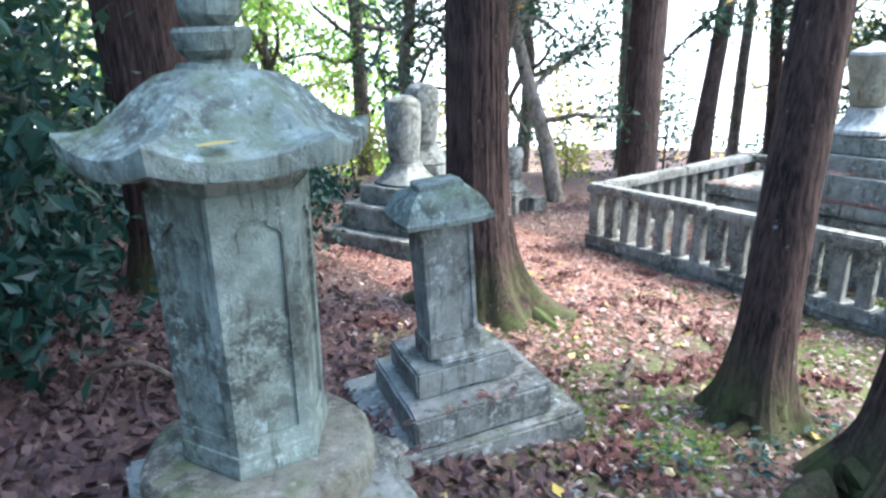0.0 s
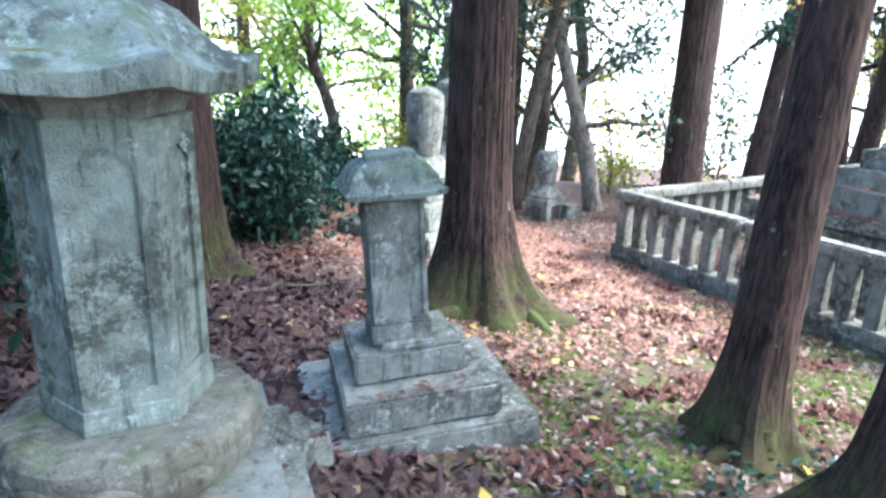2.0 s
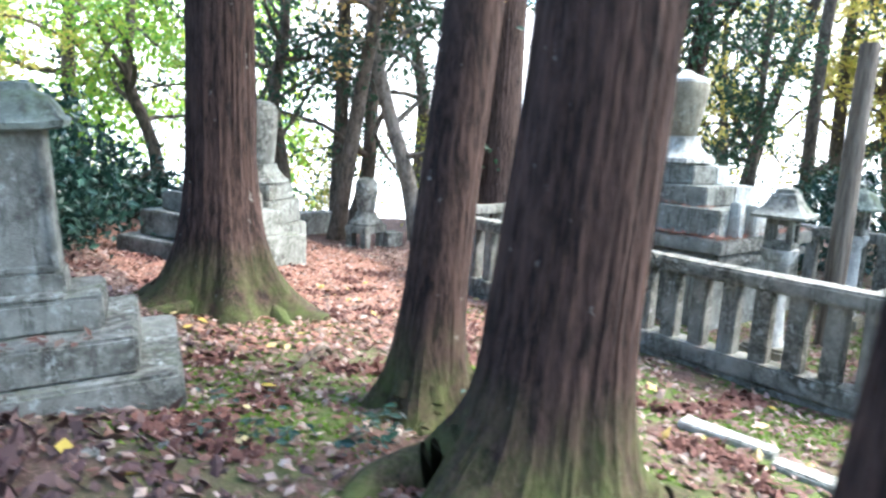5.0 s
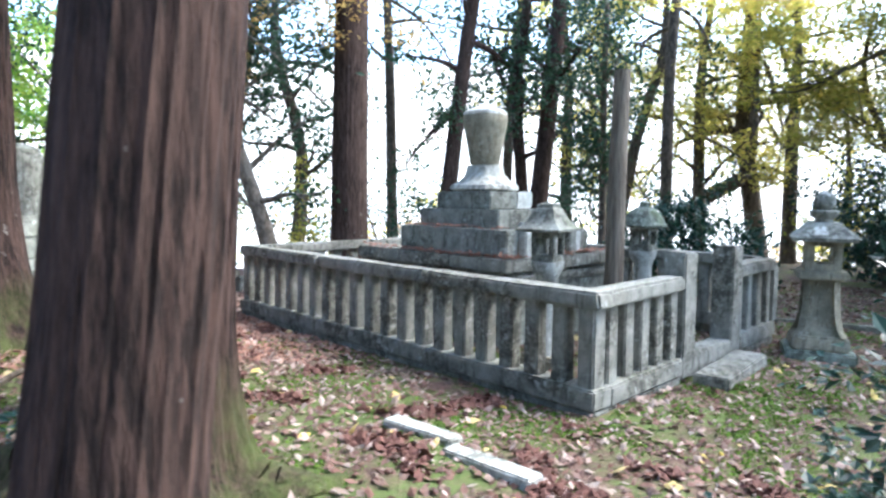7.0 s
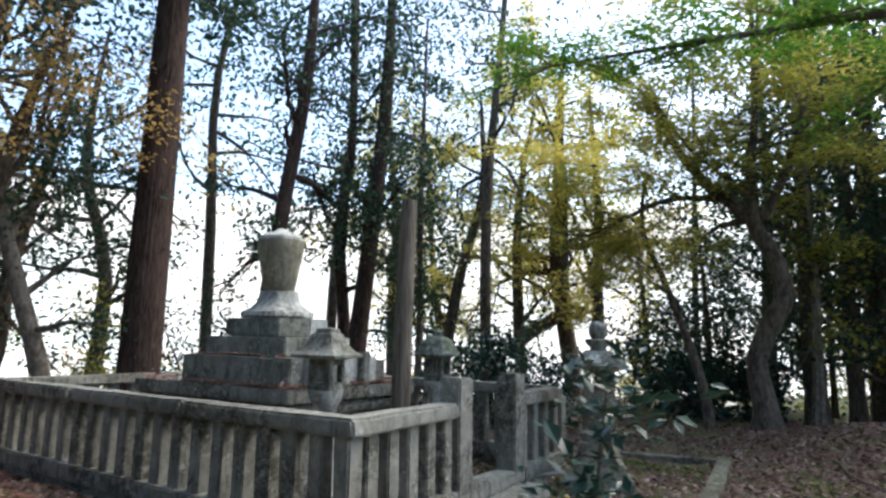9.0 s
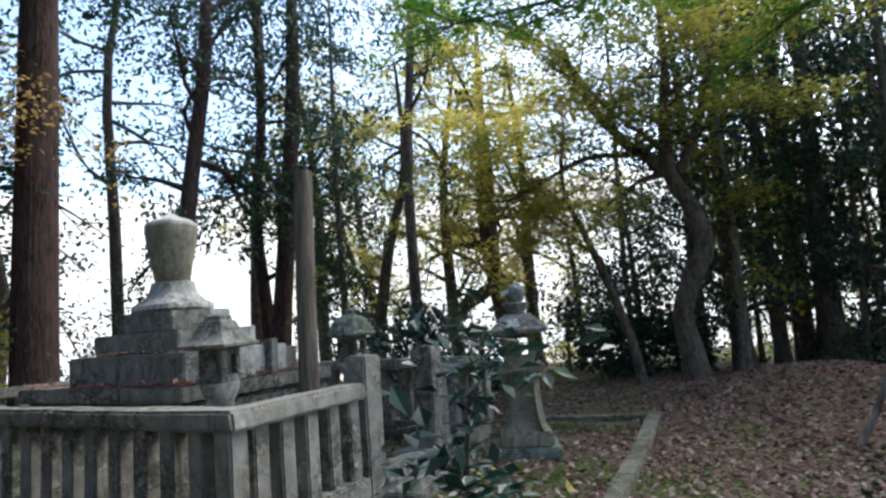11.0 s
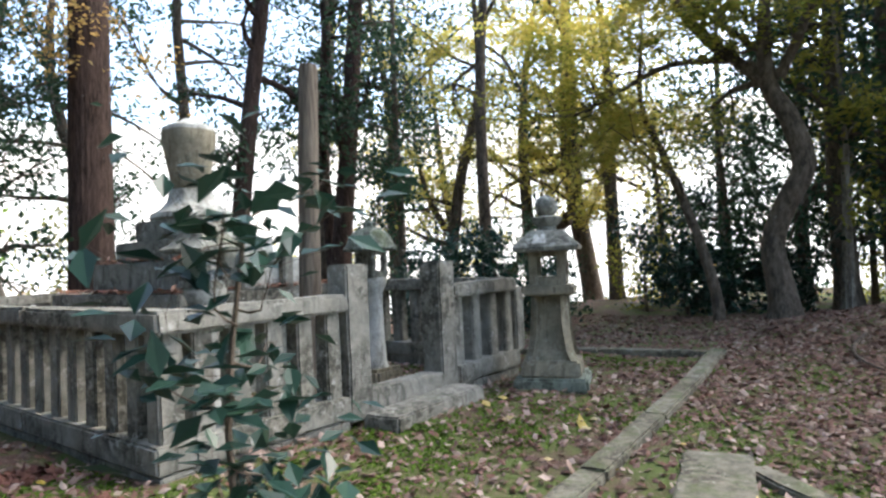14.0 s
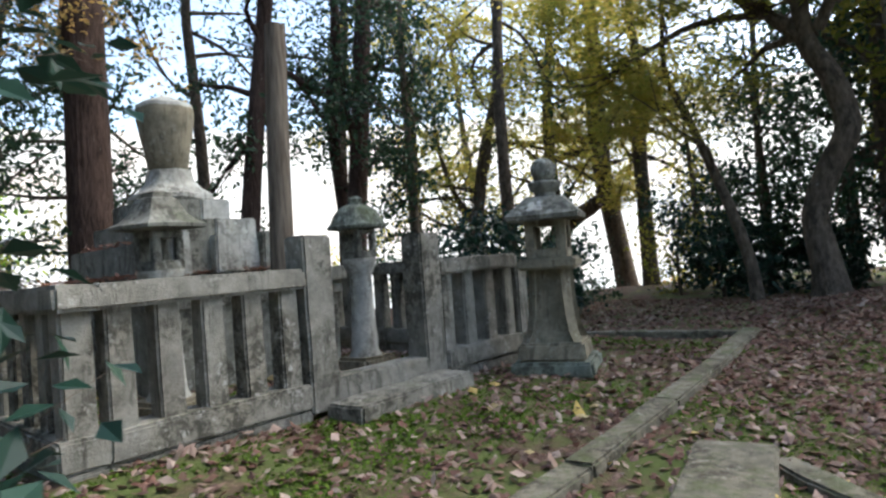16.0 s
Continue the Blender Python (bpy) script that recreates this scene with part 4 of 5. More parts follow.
def great_lantern(x, y):
    z = -0.045
    top = empty("great_lantern", (x, y, z), "tall weathered stone lantern with flared square shaft beside the fence", "lantern", "", 24)
    part("base_slab", block(0.64, 0.64, 0.11, (0, 0, 0), 0.02, 0.97, 0.012, 81, 3), STONE_GREEN, top, "pale lichened square base slab")
    part("foot", block(0.53, 0.53, 0.14, (0, 0, 0.11), 0.02, 0.93, 0.01, 82, 3), STONE_BUFF, top)
    bm = bmesh.new()
    rows = [(0.235, 0.25), (0.2, 0.33), (0.178, 0.45), (0.165, 0.62), (0.16, 0.76), (0.16, 0.815)]
    rings = []
    for w, h in rows:
        ring = []
        for a, b2 in ((-1, -1), (1, -1), (1, 1), (-1, 1)):
            for k in ((0, 0.06) if (a * b2 < 0) else (0.06, 0)):
                # chamfered corners
                ring.append(bm.verts.new((a * (w - (k if (a * b2 > 0) == (k > 0) else k)), b2 * (w - (0.06 - k)), h)))
        rings.append(ring)
    for r1, r2 in zip(rings, rings[1:]):
        n = len(r1)
        for i in range(n):
            bm.faces.new((r1[i], r1[(i + 1) % n], r2[(i + 1) % n], r2[i]))
    bm.faces.new(rings[-1])
    bmesh.ops.recalc_face_normals(bm, faces=bm.faces)
    part("shaft", bm, STONE_BUFF, top)
    part("middle_slab", block(0.45, 0.45, 0.09, (0, 0, 0.81), 0.02, 1.0, 0.008, 84, 2), STONE_BUFF, top)
    fire_box(top, 0.32, 0.30, 0.90, STONE_BUFF, 85)
    prof = [(0.16, 1.19), (0.285, 1.20), (0.295, 1.235), (0.245, 1.28), (0.19, 1.33), (0.145, 1.375), (0.13, 1.38)]
    smooth(part("roof", lathe(prof, 48, rough=0.012, square=0.85, seed=86), STONE, top, "broad dark stone roof"))
    bm = bmesh.new()
    rng = random.Random(12)
    rows = [[bm.verts.new((-0.272 + 0.1 * u + 0.008 * rng.uniform(-1, 1), 0.05 + 0.14 * (v - 0.5) * (1 - 0.3 * u) + 0.012 * rng.uniform(-1, 1), 1.266 + 0.074 * u)) for v in (0, 0.2, 0.4, 0.6, 0.8, 1)] for u in (0, 0.33, 0.66, 1)]
    for r1, r2 in zip(rows, rows[1:]):
        for i in range(5):
            bm.faces.new((r1[i], r1[i + 1], r2[i + 1], r2[i]))
    part("lichen_patch", bm, STONE_PALE, top, "white lichen patch on the roof slope")
    smooth(part("lotus_cup", lathe([(0.08, 1.37), (0.08, 1.41), (0.12, 1.45), (0.13, 1.49), (0.11, 1.505)], 32, rough=0.005, scallop=0.05, seed=87), STONE, top))
    smooth(part("jewel", lathe([(0.055, 1.50), (0.085, 1.525), (0.102, 1.58), (0.1, 1.625), (0.075, 1.665), (0.03, 1.69), (0.01, 1.695)], 28, rough=0.006, seed=88), STONE, top))


great_lantern(3.45, -0.335)

# ---- weathered post ----
bm = bmesh.new()
tube(bm, [(0, 0, -0.1), (0.01, 0, 0.9), (0.06, 0.02, 2.0), (0.11, 0.03, 2.88)], [0.098, 0.096, 0.09, 0.083], 14, 0.07, seed=5)
post = smooth(part("wooden_post", bm, WOOD))
tagged(post, "tall grey weathered wooden post inside the fence", "post")
post.matrix_basis = pose(1.93, 1.11, on_ground(1.93, 1.11))

# ---- kerbs and slabs on the ground ----


def kerb(p, q, w, h, lift, seed, label, pieces=1):
    p, q = Vector((*p, 0)), Vector((*q, 0))
    d = q - p
    top = empty("stone_kerb", (0, 0, 0), label, "kerb")
    for i in range(pieces):
        a, b2 = p + d * (i / pieces), p + d * ((i + 1) / pieces)
        c2 = (a + b2) / 2
        ob = part("kerb_stone", block((b2 - a).length - 0.012, w, h, (0, 0, -h), 0.014, 1, 0.01, seed + i, 3), STONE_MOSSY, top)
        za, zb = on_ground(a.x, a.y), on_ground(b2.x, b2.y)
        ob.matrix_basis = pose(c2.x, c2.y, (za + zb) / 2 + lift, 0, -math.degrees(math.atan2(zb - za, d.length / pieces)), math.degrees(math.atan2(d.y, d.x)))


kerb((0.4, -1.70), (5.6, -1.12), 0.17, 0.25, 0.06, 91, "long line of mossy buff kerb stones along the walk", 4)
kerb((5.5, -1.05), (4.9, 1.2), 0.15, 0.22, 0.05, 96, "mossy kerb stones crossing behind the great lantern", 2)
kerb((2.38, -2.24), (1.36, -3.75), 0.15, 0.26, 0.05, 98, "buff kerb stone edging the leafy mound", 2)
flag = tagged(part("flat_slab", block(1.02, 0.40, 0.14, (0, 0, 0), 0.016, 1, 0.01, 101, 4), STONE_MOSSY), "worn flat stone slab set in moss", "slab")
flag.matrix_basis = pose(1.97, -2.15, on_ground(1.97, -2.15) - 0.09, 0, 0, 15)
strip = empty("ground_slabs", (0, 0, 0), "two narrow pale stone strips lying in moss", "slab")
for i, (x, y, ln, tr) in enumerate([(-1.28, 0.38, 0.57, 95), (-1.34, -0.24, 0.60, 95)]):
    ob = part("slab", block(ln, 0.13, 0.12, (0, 0, -0.12), 0.01, 1, 0.006, 105 + i, 3), STONE_PALE, strip)
    ob.matrix_basis = pose(x, y, on_ground(x, y) + 0.045, 0, 0, tr)

# ---- the hexagonal stone tower ----
BX, BY = -5.97, 1.79


def hexagon(rows, at, turn, sag=0.0, seed=0, rough=0.004, seg=8):
    """Stacked hexagons, rows of (corner radius, height); sag lifts the corners of the rows above it."""
    bm = bmesh.new()
    rings = []
    for row in rows:
        r, h = row[:2]
        lift = row[2] if len(row) > 2 else 0.0
        ring = []
        for i in range(6):
            a, b2 = radians(turn + 60 * i), radians(turn + 60 * (i + 1))
            for k in range(seg):
                t = k / seg
                p = Vector((math.cos(a) * (1 - t) + math.cos(b2) * t, math.sin(a) * (1 - t) + math.sin(b2) * t, 0)) * r
                e = abs(2 * t - 1) ** 2.2
                p.z = h + lift * e
                p += noise.noise_vector(p * 6 + Vector((seed, 0, 0))) * rough
                ring.append(bm.verts.new(p + Vector(at)))
        rings.append(ring)
    n = 6 * seg
    for a, b2 in zip(rings, rings[1:]):
        for i in range(n):
            bm.faces.new((a[i], a[(i + 1) % n], b2[(i + 1) % n], b2[i]))
    bm.faces.new(list(reversed(rings[0])))
    bm.faces.new(rings[-1])
    return bm


def stone_tower():
    z = on_ground(BX, BY) - 0.1
    top = empty("hexagonal_stone_tower", (BX, BY, 0), "tall hexagonal stone tower with flared roof and lotus base", "monument")
    s1 = part("foundation_slab", block(1.02, 1.02, 0.30, (0, 0, 0.70), 0.02, 0.99, 0.012, 111, 4), STONE, top)
    s1.rotation_euler.z = radians(-8)
    s2 = part("lower_slab", block(0.44, 0.98, 0.22, (0.40, 0.04, 0.62), 0.02, 0.99, 0.012, 112, 4), STONE, top)
    s2.rotation_euler.z = radians(-8)
    prof = [(0.33, 0.99), (0.38, 1.01), (0.425, 1.09), (0.445, 1.16), (0.44, 1.21), (0.42, 1.235), (0.37, 1.245), (0.28, 1.25)]
    lotus = smooth(part("lotus_base", lathe(prof, 64, rough=0.01, scallop=0.02, seed=113), STONE_MOSSY, top, "moss-patched lotus base"))
    for i in range(12):
        a = 2 * math.pi * (i + 0.5) / 12
        bm = bmesh.new()
        bmesh.ops.create_uvsphere(bm, u_segments=14, v_segments=9, radius=1)
        for v in bm.verts:
            v.co = Vector((v.co.x * 0.035, v.co.y * 0.105, v.co.z * 0.085))
        pet = smooth(part("petal", bm, STONE_MOSSY, lotus))
        pet.matrix_basis = pose(math.cos(a) * 0.41, math.sin(a) * 0.41, 1.085, 0, 0, math.degrees(a)) @ pose(0, 0, 0, 0, 28, 0)
    turn = -64
    shaft = part("shaft", hexagon([(0.287, 1.245), (0.292, 1.26), (0.289, 1.335), (0.265, 1.345), (0.268, 1.85), (0.276, 2.285), (0.276, 2.29)], (0, 0, 0), turn, seed=2, rough=0.003), STONE_GREEN, top)
    for i in range(6):
        # a raised border round each face leaves a sunk panel with cusped upper corners
        a = radians(turn + 60 * i + 30)
        bm = bmesh.new()
        w, lo, hi = 0.088, 1.40, 2.19
        outer = [(-1, 1.335), (1, 1.335), (1, 2.285), (-1, 2.285)]
        c2 = 0.045
        inner = [(-w, lo), (w, lo), (w, hi - c2 * 1.3), (w - c2 * 0.35, hi - c2 * 0.8), (w - c2, hi - c2 * 0.4), (w - c2 * 1.2, hi), (-w + c2 * 1.2, hi), (-w + c2, hi - c2 * 0.4), (-w + c2 * 0.35, hi - c2 * 0.8), (-w, hi - c2 * 1.3)]
        link = [0, 1, 2, 2, 2, 2, 3, 3, 3, 3]

        def place(u, h, out):
            ap = 0.866 * (0.267 + 0.01 * (h - 1.37) / 0.92) + out
            if abs(u) == 1:
                u *= ap / 0.866 / 2
            return (math.cos(a) * ap - math.sin(a) * u, math.sin(a) * ap + math.cos(a) * u, h)
        vo = [bm.verts.new(place(u, h, 0.012)) for u, h in outer]
        vi = [bm.verts.new(place(u, h, 0.012)) for u, h in inner]
        vb = [bm.verts.new(place(u, h, -0.004)) for u, h in inner]
        vc = [bm.verts.new(place(u, h, -0.01)) for u, h in outer]
        for k in range(4):
            bm.faces.new((vo[k], vc[k], vc[(k + 1) % 4], vo[(k + 1) % 4]))
        n = len(inner)
        for k in range(n):
            j = (k + 1) % n
            q = [vo[link[k]], vo[link[j]], vi[j], vi[k]] if link[k] != link[j] else [vo[link[k]], vi[j], vi[k]]
            bm.faces.new(q)
            bm.faces.new((vi[k], vi[j], vb[j], vb[k]))
        bmesh.ops.recalc_face_normals(bm, faces=bm.faces)
        part("panel_border", bm, STONE_GREEN, shaft)
    part("neck", hexagon([(0.265, 2.285), (0.28, 2.32), (0.31, 2.38)], (0, 0, 0), turn, seed=3), STONE, top)
    roof = [(0.28, 2.37), (0.47, 2.355, 0.03), (0.515, 2.36, 0.035), (0.52, 2.365, 0.04), (0.528, 2.425, 0.055), (0.52, 2.432, 0.055), (0.46, 2.455, 0.03), (0.40, 2.49, 0.01), (0.34, 2.55), (0.27, 2.61), (0.20, 2.65), (0.14, 2.665), (0.135, 2.685)]
    smooth(part("roof", hexagon(roof, (0, 0, 0), -72, seed=4, rough=0.012, seg=12), STONE_GREEN, top, "broad green lichened roof with upturned corners"))
    smooth(part("finial_lotus", lathe([(0.085, 2.68), (0.085, 2.70), (0.115, 2.73), (0.125, 2.785), (0.115, 2.80), (0.08, 2.80)], 40, rough=0.006, scallop=0.07, seed=6), STONE_GREEN, top))
    smooth(part("finial_jewel", lathe([(0.07, 2.80), (0.10, 2.835), (0.107, 2.89), (0.09, 2.94), (0.045, 2.975), (0.01, 2.985)], 32, rough=0.01, seed=7), STONE_GREEN, top))


stone_tower()

# ---- the small stone monument ----


def small_monument():
    top = empty("small_grave_stone", (-4.52, 2.45, 0), "small grey gravestone with a hipped cap on three steps", "monument", "", -14)
    top.matrix_basis = top.matrix_basis @ pose(0, 0, 0.7) @ pose(0, 0, 0, 1.5, -3.5, 0) @ pose(0, 0, -0.7)
    part("bottom_step", block(1.26, 1.06, 0.26, (0.03, 0.04, 0.34), 0.018, 0.99, 0.012, 121, 4), STONE, top)
    part("middle_step", block(0.86, 0.82, 0.19, (0.03, 0.0, 0.603), 0.016, 0.99, 0.01, 122, 4), STONE, top)
    part("upper_step", block(0.62, 0.50, 0.17, (0.0, 0.035, 0.796), 0.016, 0.99, 0.01, 123, 4), STONE, top)
    part("water_basin", block(0.30, 0.07, 0.035, (0.0, -0.17, 0.968), 0.012, 1, 0.004, 124, 2), STONE, top)
    part("body_foot", block(0.34, 0.25, 0.13, (-0.02, -0.0, 0.968), 0.012, 0.98, 0.005, 125, 2), STONE, top)
    part("body", block(0.305, 0.22, 0.71, (-0.02, -0.0, 1.1), 0.012, 1.02, 0.005, 126, 3), STONE, top)
    for sx in (-1, 1):
        part("body_border", block(0.028, 0.016, 0.68, (-0.02 + sx * 0.138, -0.116, 1.1), 0.004, 1, 0.002, 127), STONE, top)
    part("body_border", block(0.248, 0.016, 0.03, (-0.02, -0.116, 1.1), 0.004, 1, 0.002, 128), STONE, top)
    bm = bmesh.new()
    rows = [(0.16, 0.13, 1.79), (0.26, 0.215, 1.805), (0.268, 0.222, 1.835), (0.245, 0.20, 1.86), (0.225, 0.18, 1.91), (0.19, 0.145, 1.96), (0.135, 0.09, 1.985), (0.132, 0.085, 2.015), (0.115, 0.07, 2.025)]
    rings = []
    for w, d, h in rows:
        ring = []
        for k in range(32):
            a = 2 * math.pi * k / 32
            cx, cy = math.cos(a), math.sin(a)
            e = 1 / max(abs(cx), abs(cy))
            q = 0.92 * e + 0.08
            p = Vector((w * cx * q, d * cy * q, h + (0.02 * (e - 1) if 1.8 < h < 1.85 else 0)))
            p += noise.noise_vector(p * 7) * 0.008
            ring.append(bm.verts.new(p + Vector((-0.02, 0.0, 0))))
        rings.append(ring)
    for a, b2 in zip(rings, rings[1:]):
        for i in range(32):
            bm.faces.new((a[i], a[(i + 1) % 32], b2[(i + 1) % 32], b2[i]))
    bm.faces.new(list(reversed(rings[0])))
    bm.faces.new(rings[-1])
    smooth(part("cap", bm, STONE_GREEN, top, "mossy green hipped cap stone"))


small_monument()

# ---- egg towers at the back ----


def egg_grave(x, y, z0, scale, label, steps, seed, turn=0.0):
    top = empty("egg_shaped_gravestone", (x, y, z0), label, "gravestone", "egg-shaped gravestones at the back", turn)
    z = 0.0
    for i, (w, h) in enumerate(steps):
        part("step", block(w, w, h, (0, 0, z), 0.018, 0.99, 0.012, seed + i, 4), STONE, top)
        z += h + 0.003
    s = scale
    smooth(part("lotus_seat", lathe([(0.42 * s, z), (0.44 * s, z + 0.04 * s), (0.34 * s, z + 0.14 * s), (0.26 * s, z + 0.26 * s), (0.25 * s, z + 0.33 * s)], 40, rough=0.008, square=0.35, seed=seed), STONE, top))
    z += 0.33 * s
    smooth(part("egg_tower", lathe([(0.22 * s, z), (0.235 * s, z + 0.03), (0.27 * s, z + 0.35 * s), (0.295 * s, z + 0.7 * s), (0.295 * s, z + 0.88 * s), (0.26 * s, z + 0.97 * s), (0.15 * s, z + 1.03 * s), (0.02, z + 1.05 * s)], 40, rough=0.006, seed=seed + 4), STONE, top))
    return top


egg_grave(-2.2, 6.6, 0.1, 0.8, "egg-shaped grey gravestone on three leaf-strewn steps", [(1.6, 0.42), (1.2, 0.3), (0.85, 0.22)], 131, 20)
egg_grave(-1.12, 7.75, 0.05, 0.86, "tall egg-shaped grey gravestone half hidden by a cedar", [(1.0, 0.42), (0.85, 0.34), (0.7, 0.22)], 135, 35)
urn = empty("small_urn_stone", (0.72, 7.8, on_ground(0.72, 7.8) - 0.02), "small grey urn-shaped gravestone on a footed stone table", "gravestone", "", 20)
part("table_top", block(0.56, 0.44, 0.12, (0, 0, 0.26), 0.015, 1, 0.006, 141, 2), STONE, urn)
for sx in (-1, 1):
    for sy in (-1, 1):
        part("leg", block(0.13, 0.12, 0.27, (sx * 0.2, sy * 0.15, 0), 0.012, 1, 0.004, 142), STONE, urn)
smooth(part("seat", lathe([(0.24, 0.38), (0.25, 0.42), (0.17, 0.52), (0.14, 0.6)], 32, rough=0.006, square=0.3), STONE, urn))
smooth(part("urn_body", lathe([(0.14, 0.6), (0.165, 0.75), (0.185, 0.95), (0.185, 1.06), (0.15, 1.13), (0.02, 1.16)], 36, rough=0.005), STONE, urn))
small_block_thing("side_block", "low grey square stone beside the urn table", "stone", 0.3, 0.3, 0.26, 1.12, 7.65, on_ground(1.12, 7.65) - 0.02, STONE, 145)
small_block_thing("low_wall_stone", "long low grey kerb stone at the clearing edge", "stone", 2.0, 0.3, 0.4, -0.1, 9.3, on_ground(-0.1, 9.3) - 0.05, STONE, 146)

rubble = "rubble beside the small gravestone"
for i, (x, y, w, d, h, tr) in enumerate([(-5.28, 2.1, 0.26, 0.3, 0.2, 20), (-3.98, 2.35, 0.22, 0.16, 0.14, 40), (-3.92, 2.62, 0.2, 0.15, 0.12, -20), (-4.02, 2.0, 0.16, 0.12, 0.1, 70), (-4.5, 1.45, 0.1, 0.08, 0.05, 10), (-4.2, 1.42, 0.09, 0.07, 0.05, 50)]):
    ob = small_block_thing("rubble_stone", "rough broken grey stone lying in leaves", "stone", w, d, h, x, y, on_ground(x, y) - 0.03, STONE, 150 + i, 0.86, rubble)
    ob.rotation_euler.z = radians(tr)
for i, (x, y, a, ln) in enumerate([(-5.0, 4.6, 20, 1.3), (-5.3, 4.2, 75, 0.9), (-4.7, 4.9, -30, 1.0), (-5.9, 3.4, 130, 0.9), (6.2, -2.4, 160, 1.3), (-3.2, 2.2, 10, 0.7)]):
    q = [(ln * k / 4 * math.cos(radians(a + 9 * k)), ln * k / 4 * math.sin(radians(a + 9 * k)), on_ground(x + ln * k / 4 * math.cos(radians(a)), y + ln * k / 4 * math.sin(radians(a))) + 0.03 + 0.10 * math.sin(k * 1.2) * (i % 2)) for k in range(5)]
    bm = bmesh.new()
    tube(bm, q, [0.022, 0.02, 0.016, 0.012, 0.005], 7, 0.08, seed=i)
    ob = tagged(smooth(part("fallen_branch", bm, BARK)), "bare grey fallen branch lying on leaf litter", "branch", "fallen branches")
    ob.matrix_basis = pose(x, y, 0)

bm = bmesh.new()
tube(bm, [(0, 0, -0.1), (0.02, 0, 0.5), (0.0, 0.03, 0.95), (0.05, 0, 1.45)], [0.2, 0.16, 0.15, 0.13], 20, 0.1, 0.4, 0.3, seed=9)
snag = tagged(smooth(part("tree_snag", bm, BARK)), "broken dead tree trunk at the mound's edge", "snag")
snag.matrix_basis = pose(4.75, -3.72, on_ground(4.75, -3.72))
bm = bmesh.new()
tube(bm, [(0, 0, 0), (0.05, -0.25, 0.5), (0.08, -0.42, 1.05)], [0.035, 0.032, 0.028], 9, 0.06, seed=4)
prop = tagged(smooth(part("prop_pole", bm, BARK_PALE)), "pale pole leaning on the dead trunk", "pole")
prop.matrix_basis = pose(4.72, -3.18, on_ground(4.72, -3.18) - 0.02)

# ---- the sapling by the walk ----
tree("sapling", "young broadleaf sapling with glossy dark leaves", "sapling", (-0.85, -2.02), [(0, 0, 0), (0.02, 0.02, 0.4), (-0.02, 0.03, 0.9), (0.03, 0.0, 1.4)], [0.014, 0.012, 0.009, 0.004], BARK,
     LEAF_SHRUB, 22, 0.1, 0.36, 0.2, [], 640, 0.08, 201, seg=6, flare=0, clump=0.05, flat=0.6)
for i, (x, y, h, n2) in enumerate([(-0.35, -2.15, 0.3, 260), (-1.4, -1.5, 0.3, 260), (-0.1, -1.7, 0.22, 180), (0.4, -2.2, 0.2, 180), (-2.55, 1.0, 0.16, 60), (2.4, -3.4, 0.45, 420), (-3.9, 1.35, 0.1, 60), (-3.4, 1.15, 0.15, 90)]):
    tree("seedling", "low seedling with bluish green leaves in the moss", "plant", (x, y), [(0, 0, 0), (0.01, 0.01, h * 0.5), (0.02, 0, h)], [0.006, 0.005, 0.002], BARK,
         LEAF_SHRUB, 6, 0.1, 0.22, 0.3, [], n2, 0.065, 210 + i, seg=5, flare=0, clump=0.07, flat=0.7, group="seedlings in the moss")

# ---- fallen leaves and moss ----


def scatter(name, label, count, box, size, mat, seed, keep, lift=0.012, tilt=0.35):
    rng = np.random.default_rng(seed)
    pts = []
    while len(pts) < count:
        x, y = rng.uniform(box[0], box[1]), rng.uniform(box[2], box[3])
        if keep(x, y, rng):
            pts.append((x, y, on_ground(x, y) + lift * (0.4 + rng.random())))
    p = np.array(pts)
    n = len(p)
    a = rng.random(n) * 6.283
    d = np.stack([np.cos(a), np.sin(a), rng.normal(0, tilt, n)], 1)
    s = np.stack([-np.sin(a), np.cos(a), rng.normal(0, tilt, n)], 1)
    L = size * (0.5 + rng.random(n))[:, None]
    v = np.empty((n, 5, 3))
    v[:, 0] = p - d * L * 0.5
    v[:, 1] = p + s * L * 0.32
    v[:, 2] = p + d * L * 0.5
    v[:, 3] = p - s * L * 0.32
    v[:, 4] = p + np.array((0, 0, 1)) * L * rng.uniform(-0.05, 0.22, (n, 1))
    i = np.arange(n)[:, None] * 5
    f = np.concatenate([i + np.array(q) for q in ([0, 3, 4], [3, 2, 4], [2, 1, 4], [1, 0, 4])], 1).reshape(-1, 3)
    return tagged(from_arrays(name, v.reshape(-1, 3), f, mat), label, "leaves", kind="stuff")


def clear(x, y):
    """Bare of litter: under the stone plinths."""
    return not (-0.05 < x < 0.26 and -0.05 < y < FL) and not (1.2 < x < 3.15 and 1.9 < y < 4.45)


def dens(x, y, k, s):
    return noise.noise((x * k + s, y * k, s)) * 0.5 + 0.5


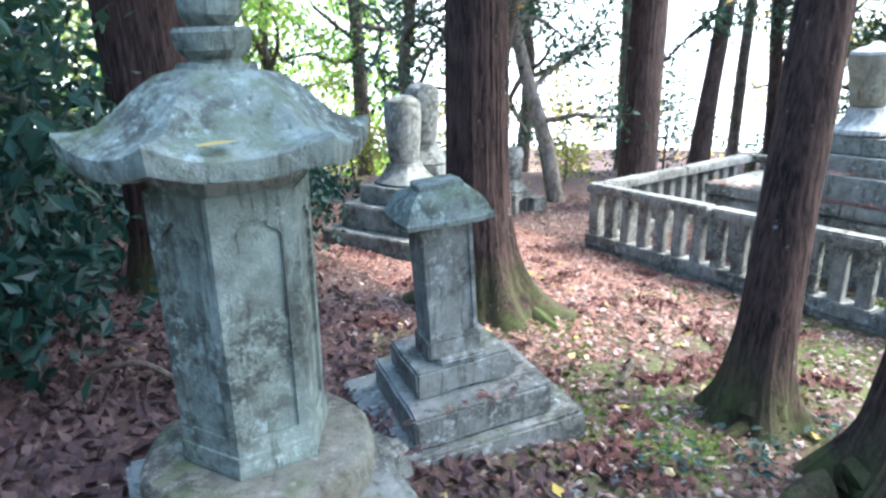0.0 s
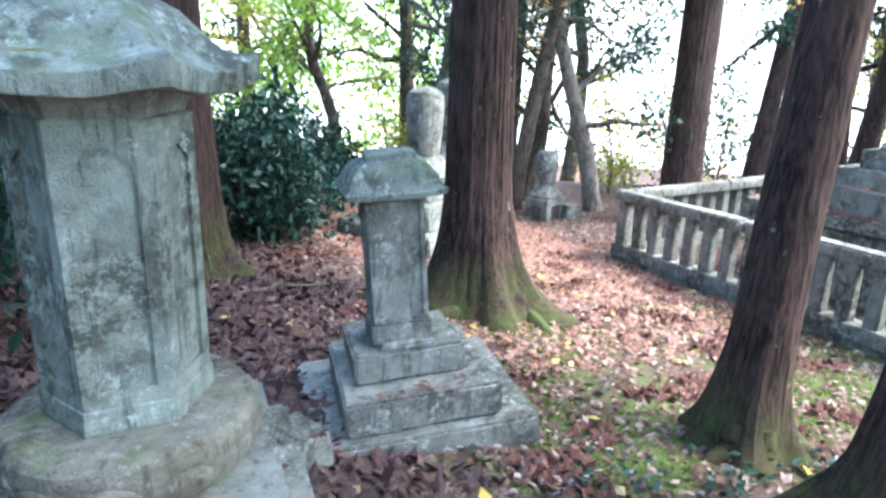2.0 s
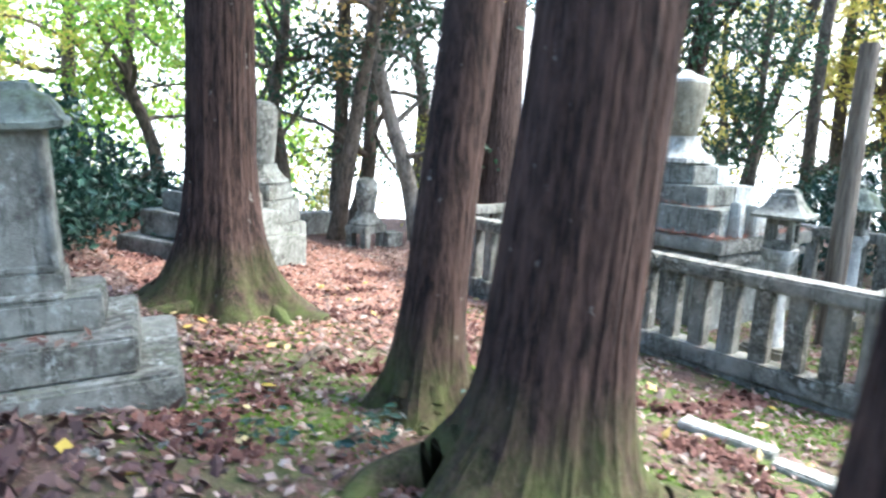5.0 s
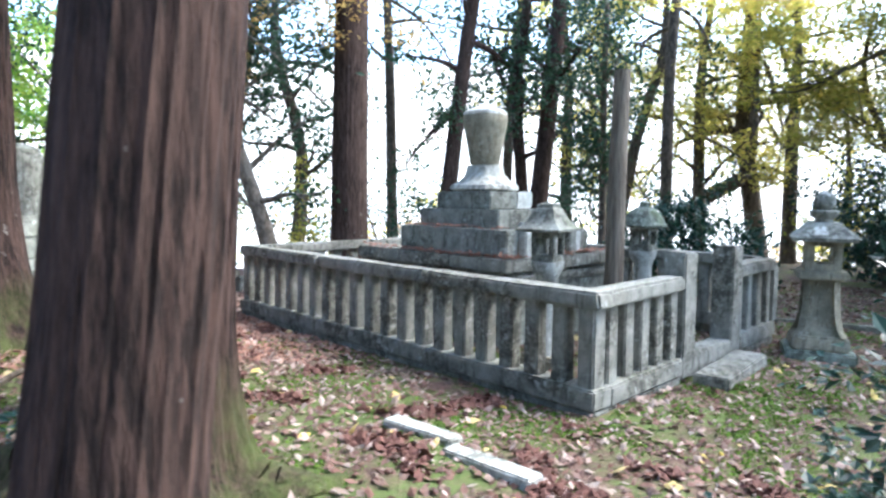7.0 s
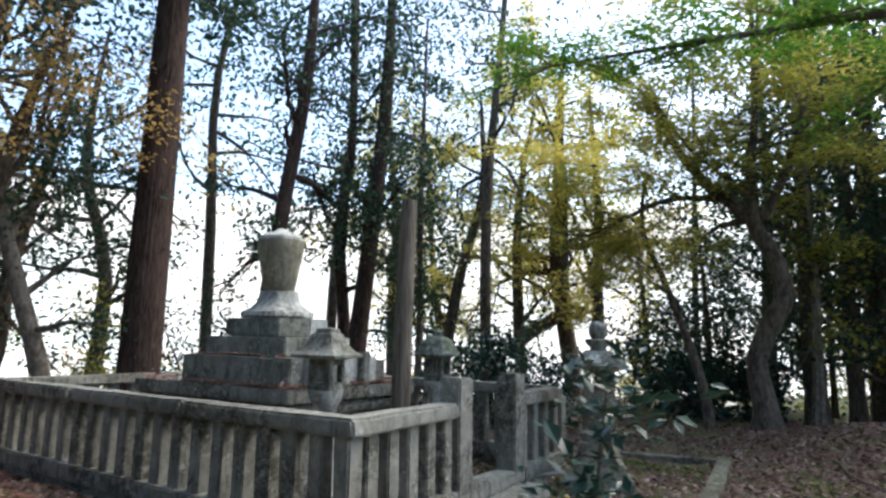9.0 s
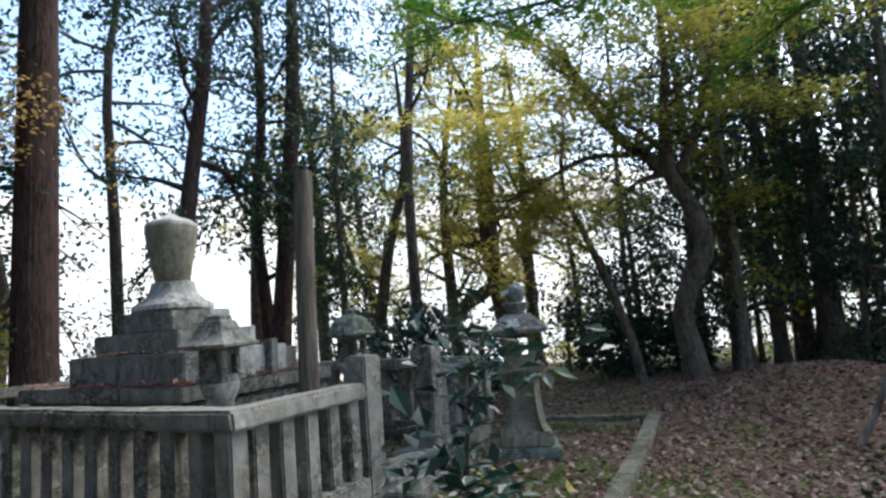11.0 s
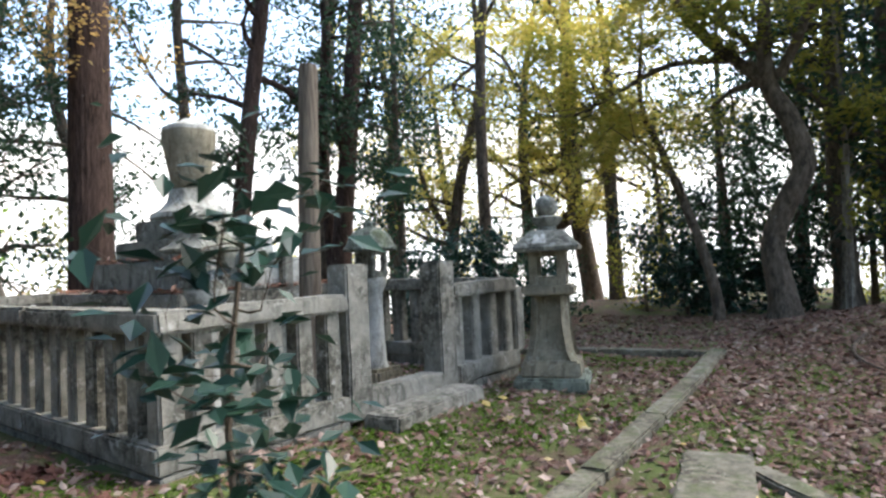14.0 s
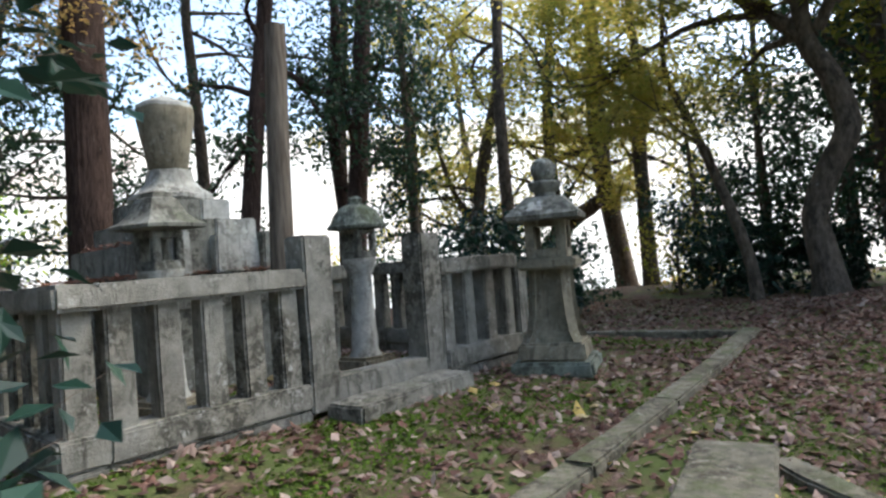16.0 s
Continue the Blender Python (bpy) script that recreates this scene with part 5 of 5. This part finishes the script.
scatter("leaf_litter", "brown and pink fallen leaves over the ground", 60000, (-10, 9.5, -6.0, 8), 0.058, LITTER, 301, lambda x, y, r: clear(x, y) and r.random() < 0.25 + 0.9 * dens(x, y, 0.8, 3) and not (x > 5 and y > 3) and r.random() < min(1.0, max(0.15, (x + 5.6) / 1.4)))
scatter("red_leaf_litter", "reddish fallen leaves carpeting the clearing", 22000, (-3.5, 1.2, 2.6, 9.5), 0.07, LITTER_RED, 302, lambda x, y, r: clear(x, y) and x < 0 and r.random() < 0.2 + (y - 2.6) / 4)
scatter("mound_leaf_litter", "dull brown leaves covering the mound", 20000, (2.6, 11.5, -6, 0.0), 0.06, LITTER, 303, lambda x, y, r: y < -1.45 + 0.1 * (x - 1) and (x > 3.2 or y < -2.6))
scatter("yellow_leaves", "scattered yellow fallen leaves", 260, (-7.5, 3, -3.5, 5), 0.085, LITTER_YELLOW, 304, lambda x, y, r: clear(x, y), 0.03)
scatter("moss_patches", "bright green moss tufts on the ground", 60000, (-4.4, 5, -3.6, 3.8), 0.021, MOSS, 305, lambda x, y, r: clear(x, y) and r.random() < (dens(x, y, 0.9, 8) - 0.42) * 2.2 * (0.25 + dens(x, y, 3.5, 9)) + (0.5 if -1.0 < y < 0.0 and -0.5 < x < 3 and dens(x, y, 3.5, 9) > 0.5 else 0), 0.008, 0.6)
scatter("needle_litter", "dark purplish needles and twigs on the thicket floor", 36000, (-11, -3.4, -4.5, 8.5), 0.075, LITTER_DARK, 306, lambda x, y, r: r.random() < min(1.0, (-3.6 - x) / 1.6 + 0.5 * (dens(x, y, 1.1, 4) - 0.5)) * min(1.0, 0.15 + (y + 4.5) / 4), 0.02, 0.7)
scatter("cedar_sprays", "clumps of fallen red-brown cedar sprays", 7000, (-4.5, 1.5, -2.0, 6.5), 0.06, LITTER_TWIG, 308, lambda x, y, r: clear(x, y) and x < 0 and dens(x, y, 2.1, 13) > 0.64, 0.022, 0.6)
scatter("pale_leaves", "pale pinkish dry leaves over the moss", 3600, (-4.5, 4.5, -3.6, 7.5), 0.055, LITTER_PALE, 307, lambda x, y, r: clear(x, y), 0.03, 0.5)


def ledge_leaves(label, box, z, count, seed, mat):
    """Leaves caught on a stone ledge."""
    rng = np.random.default_rng(seed)
    p = np.stack([rng.uniform(box[0], box[1], count), rng.uniform(box[2], box[3], count), np.full(count, z) + rng.random(count) * 0.03], 1)
    v, f2 = leaves(rng, p, count, (0.01, 0.01, 0.004), 0.06, 0.9, 0.0)
    return tagged(from_arrays("ledge_leaves", v, f2, mat), label, "leaves", kind="stuff")


ledge_leaves("reddish leaves lying on the grave platform", (1.19, 1.32, 1.95, 4.4), 0.925, 420, 311, LITTER_RED)
ledge_leaves("reddish leaves lying before the grave tiers", (1.25, 3.1, 1.9, 2.02), 0.925, 380, 312, LITTER_RED)
ledge_leaves("dry leaves on the lower grave tier", (1.31, 1.45, 2.05, 3.7), 1.215, 120, 313, LITTER_RED)
ledge_leaves("dry leaves caught on the small gravestone's steps", (-4.9, -4.3, 2.03, 2.12), 0.795, 26, 314, LITTER)
ledge_leaves("leaves on the tower's slabs", (-5.6, -5.2, 1.3, 2.1), 0.9, 30, 315, LITTER_DARK)


def one_leaf(name, label, place, turn, size, mat):
    rng = np.random.default_rng(5)
    bm2 = bmesh.new()
    outline = [(-0.5, 0, 0.0), (-0.2, 0.2, 0.03), (0.15, 0.22, 0.04), (0.5, 0, 0.02), (0.15, -0.2, 0.04), (-0.2, -0.18, 0.02)]
    vs = [bm2.verts.new(Vector(q) * size) for q in outline]
    mid = bm2.verts.new((0, 0, 0))
    for i in range(6):
        bm2.faces.new((vs[i], vs[(i + 1) % 6], mid))
    ob = tagged(part(name, bm2, mat), label, "leaf")
    ob.matrix_basis = pose(*place, 0, 0, turn)


one_leaf("fallen_leaf", "large pale yellow leaf resting on the tower roof", (-6.13, 1.365, 2.475), 5, 0.13, LITTER_YELLOW)
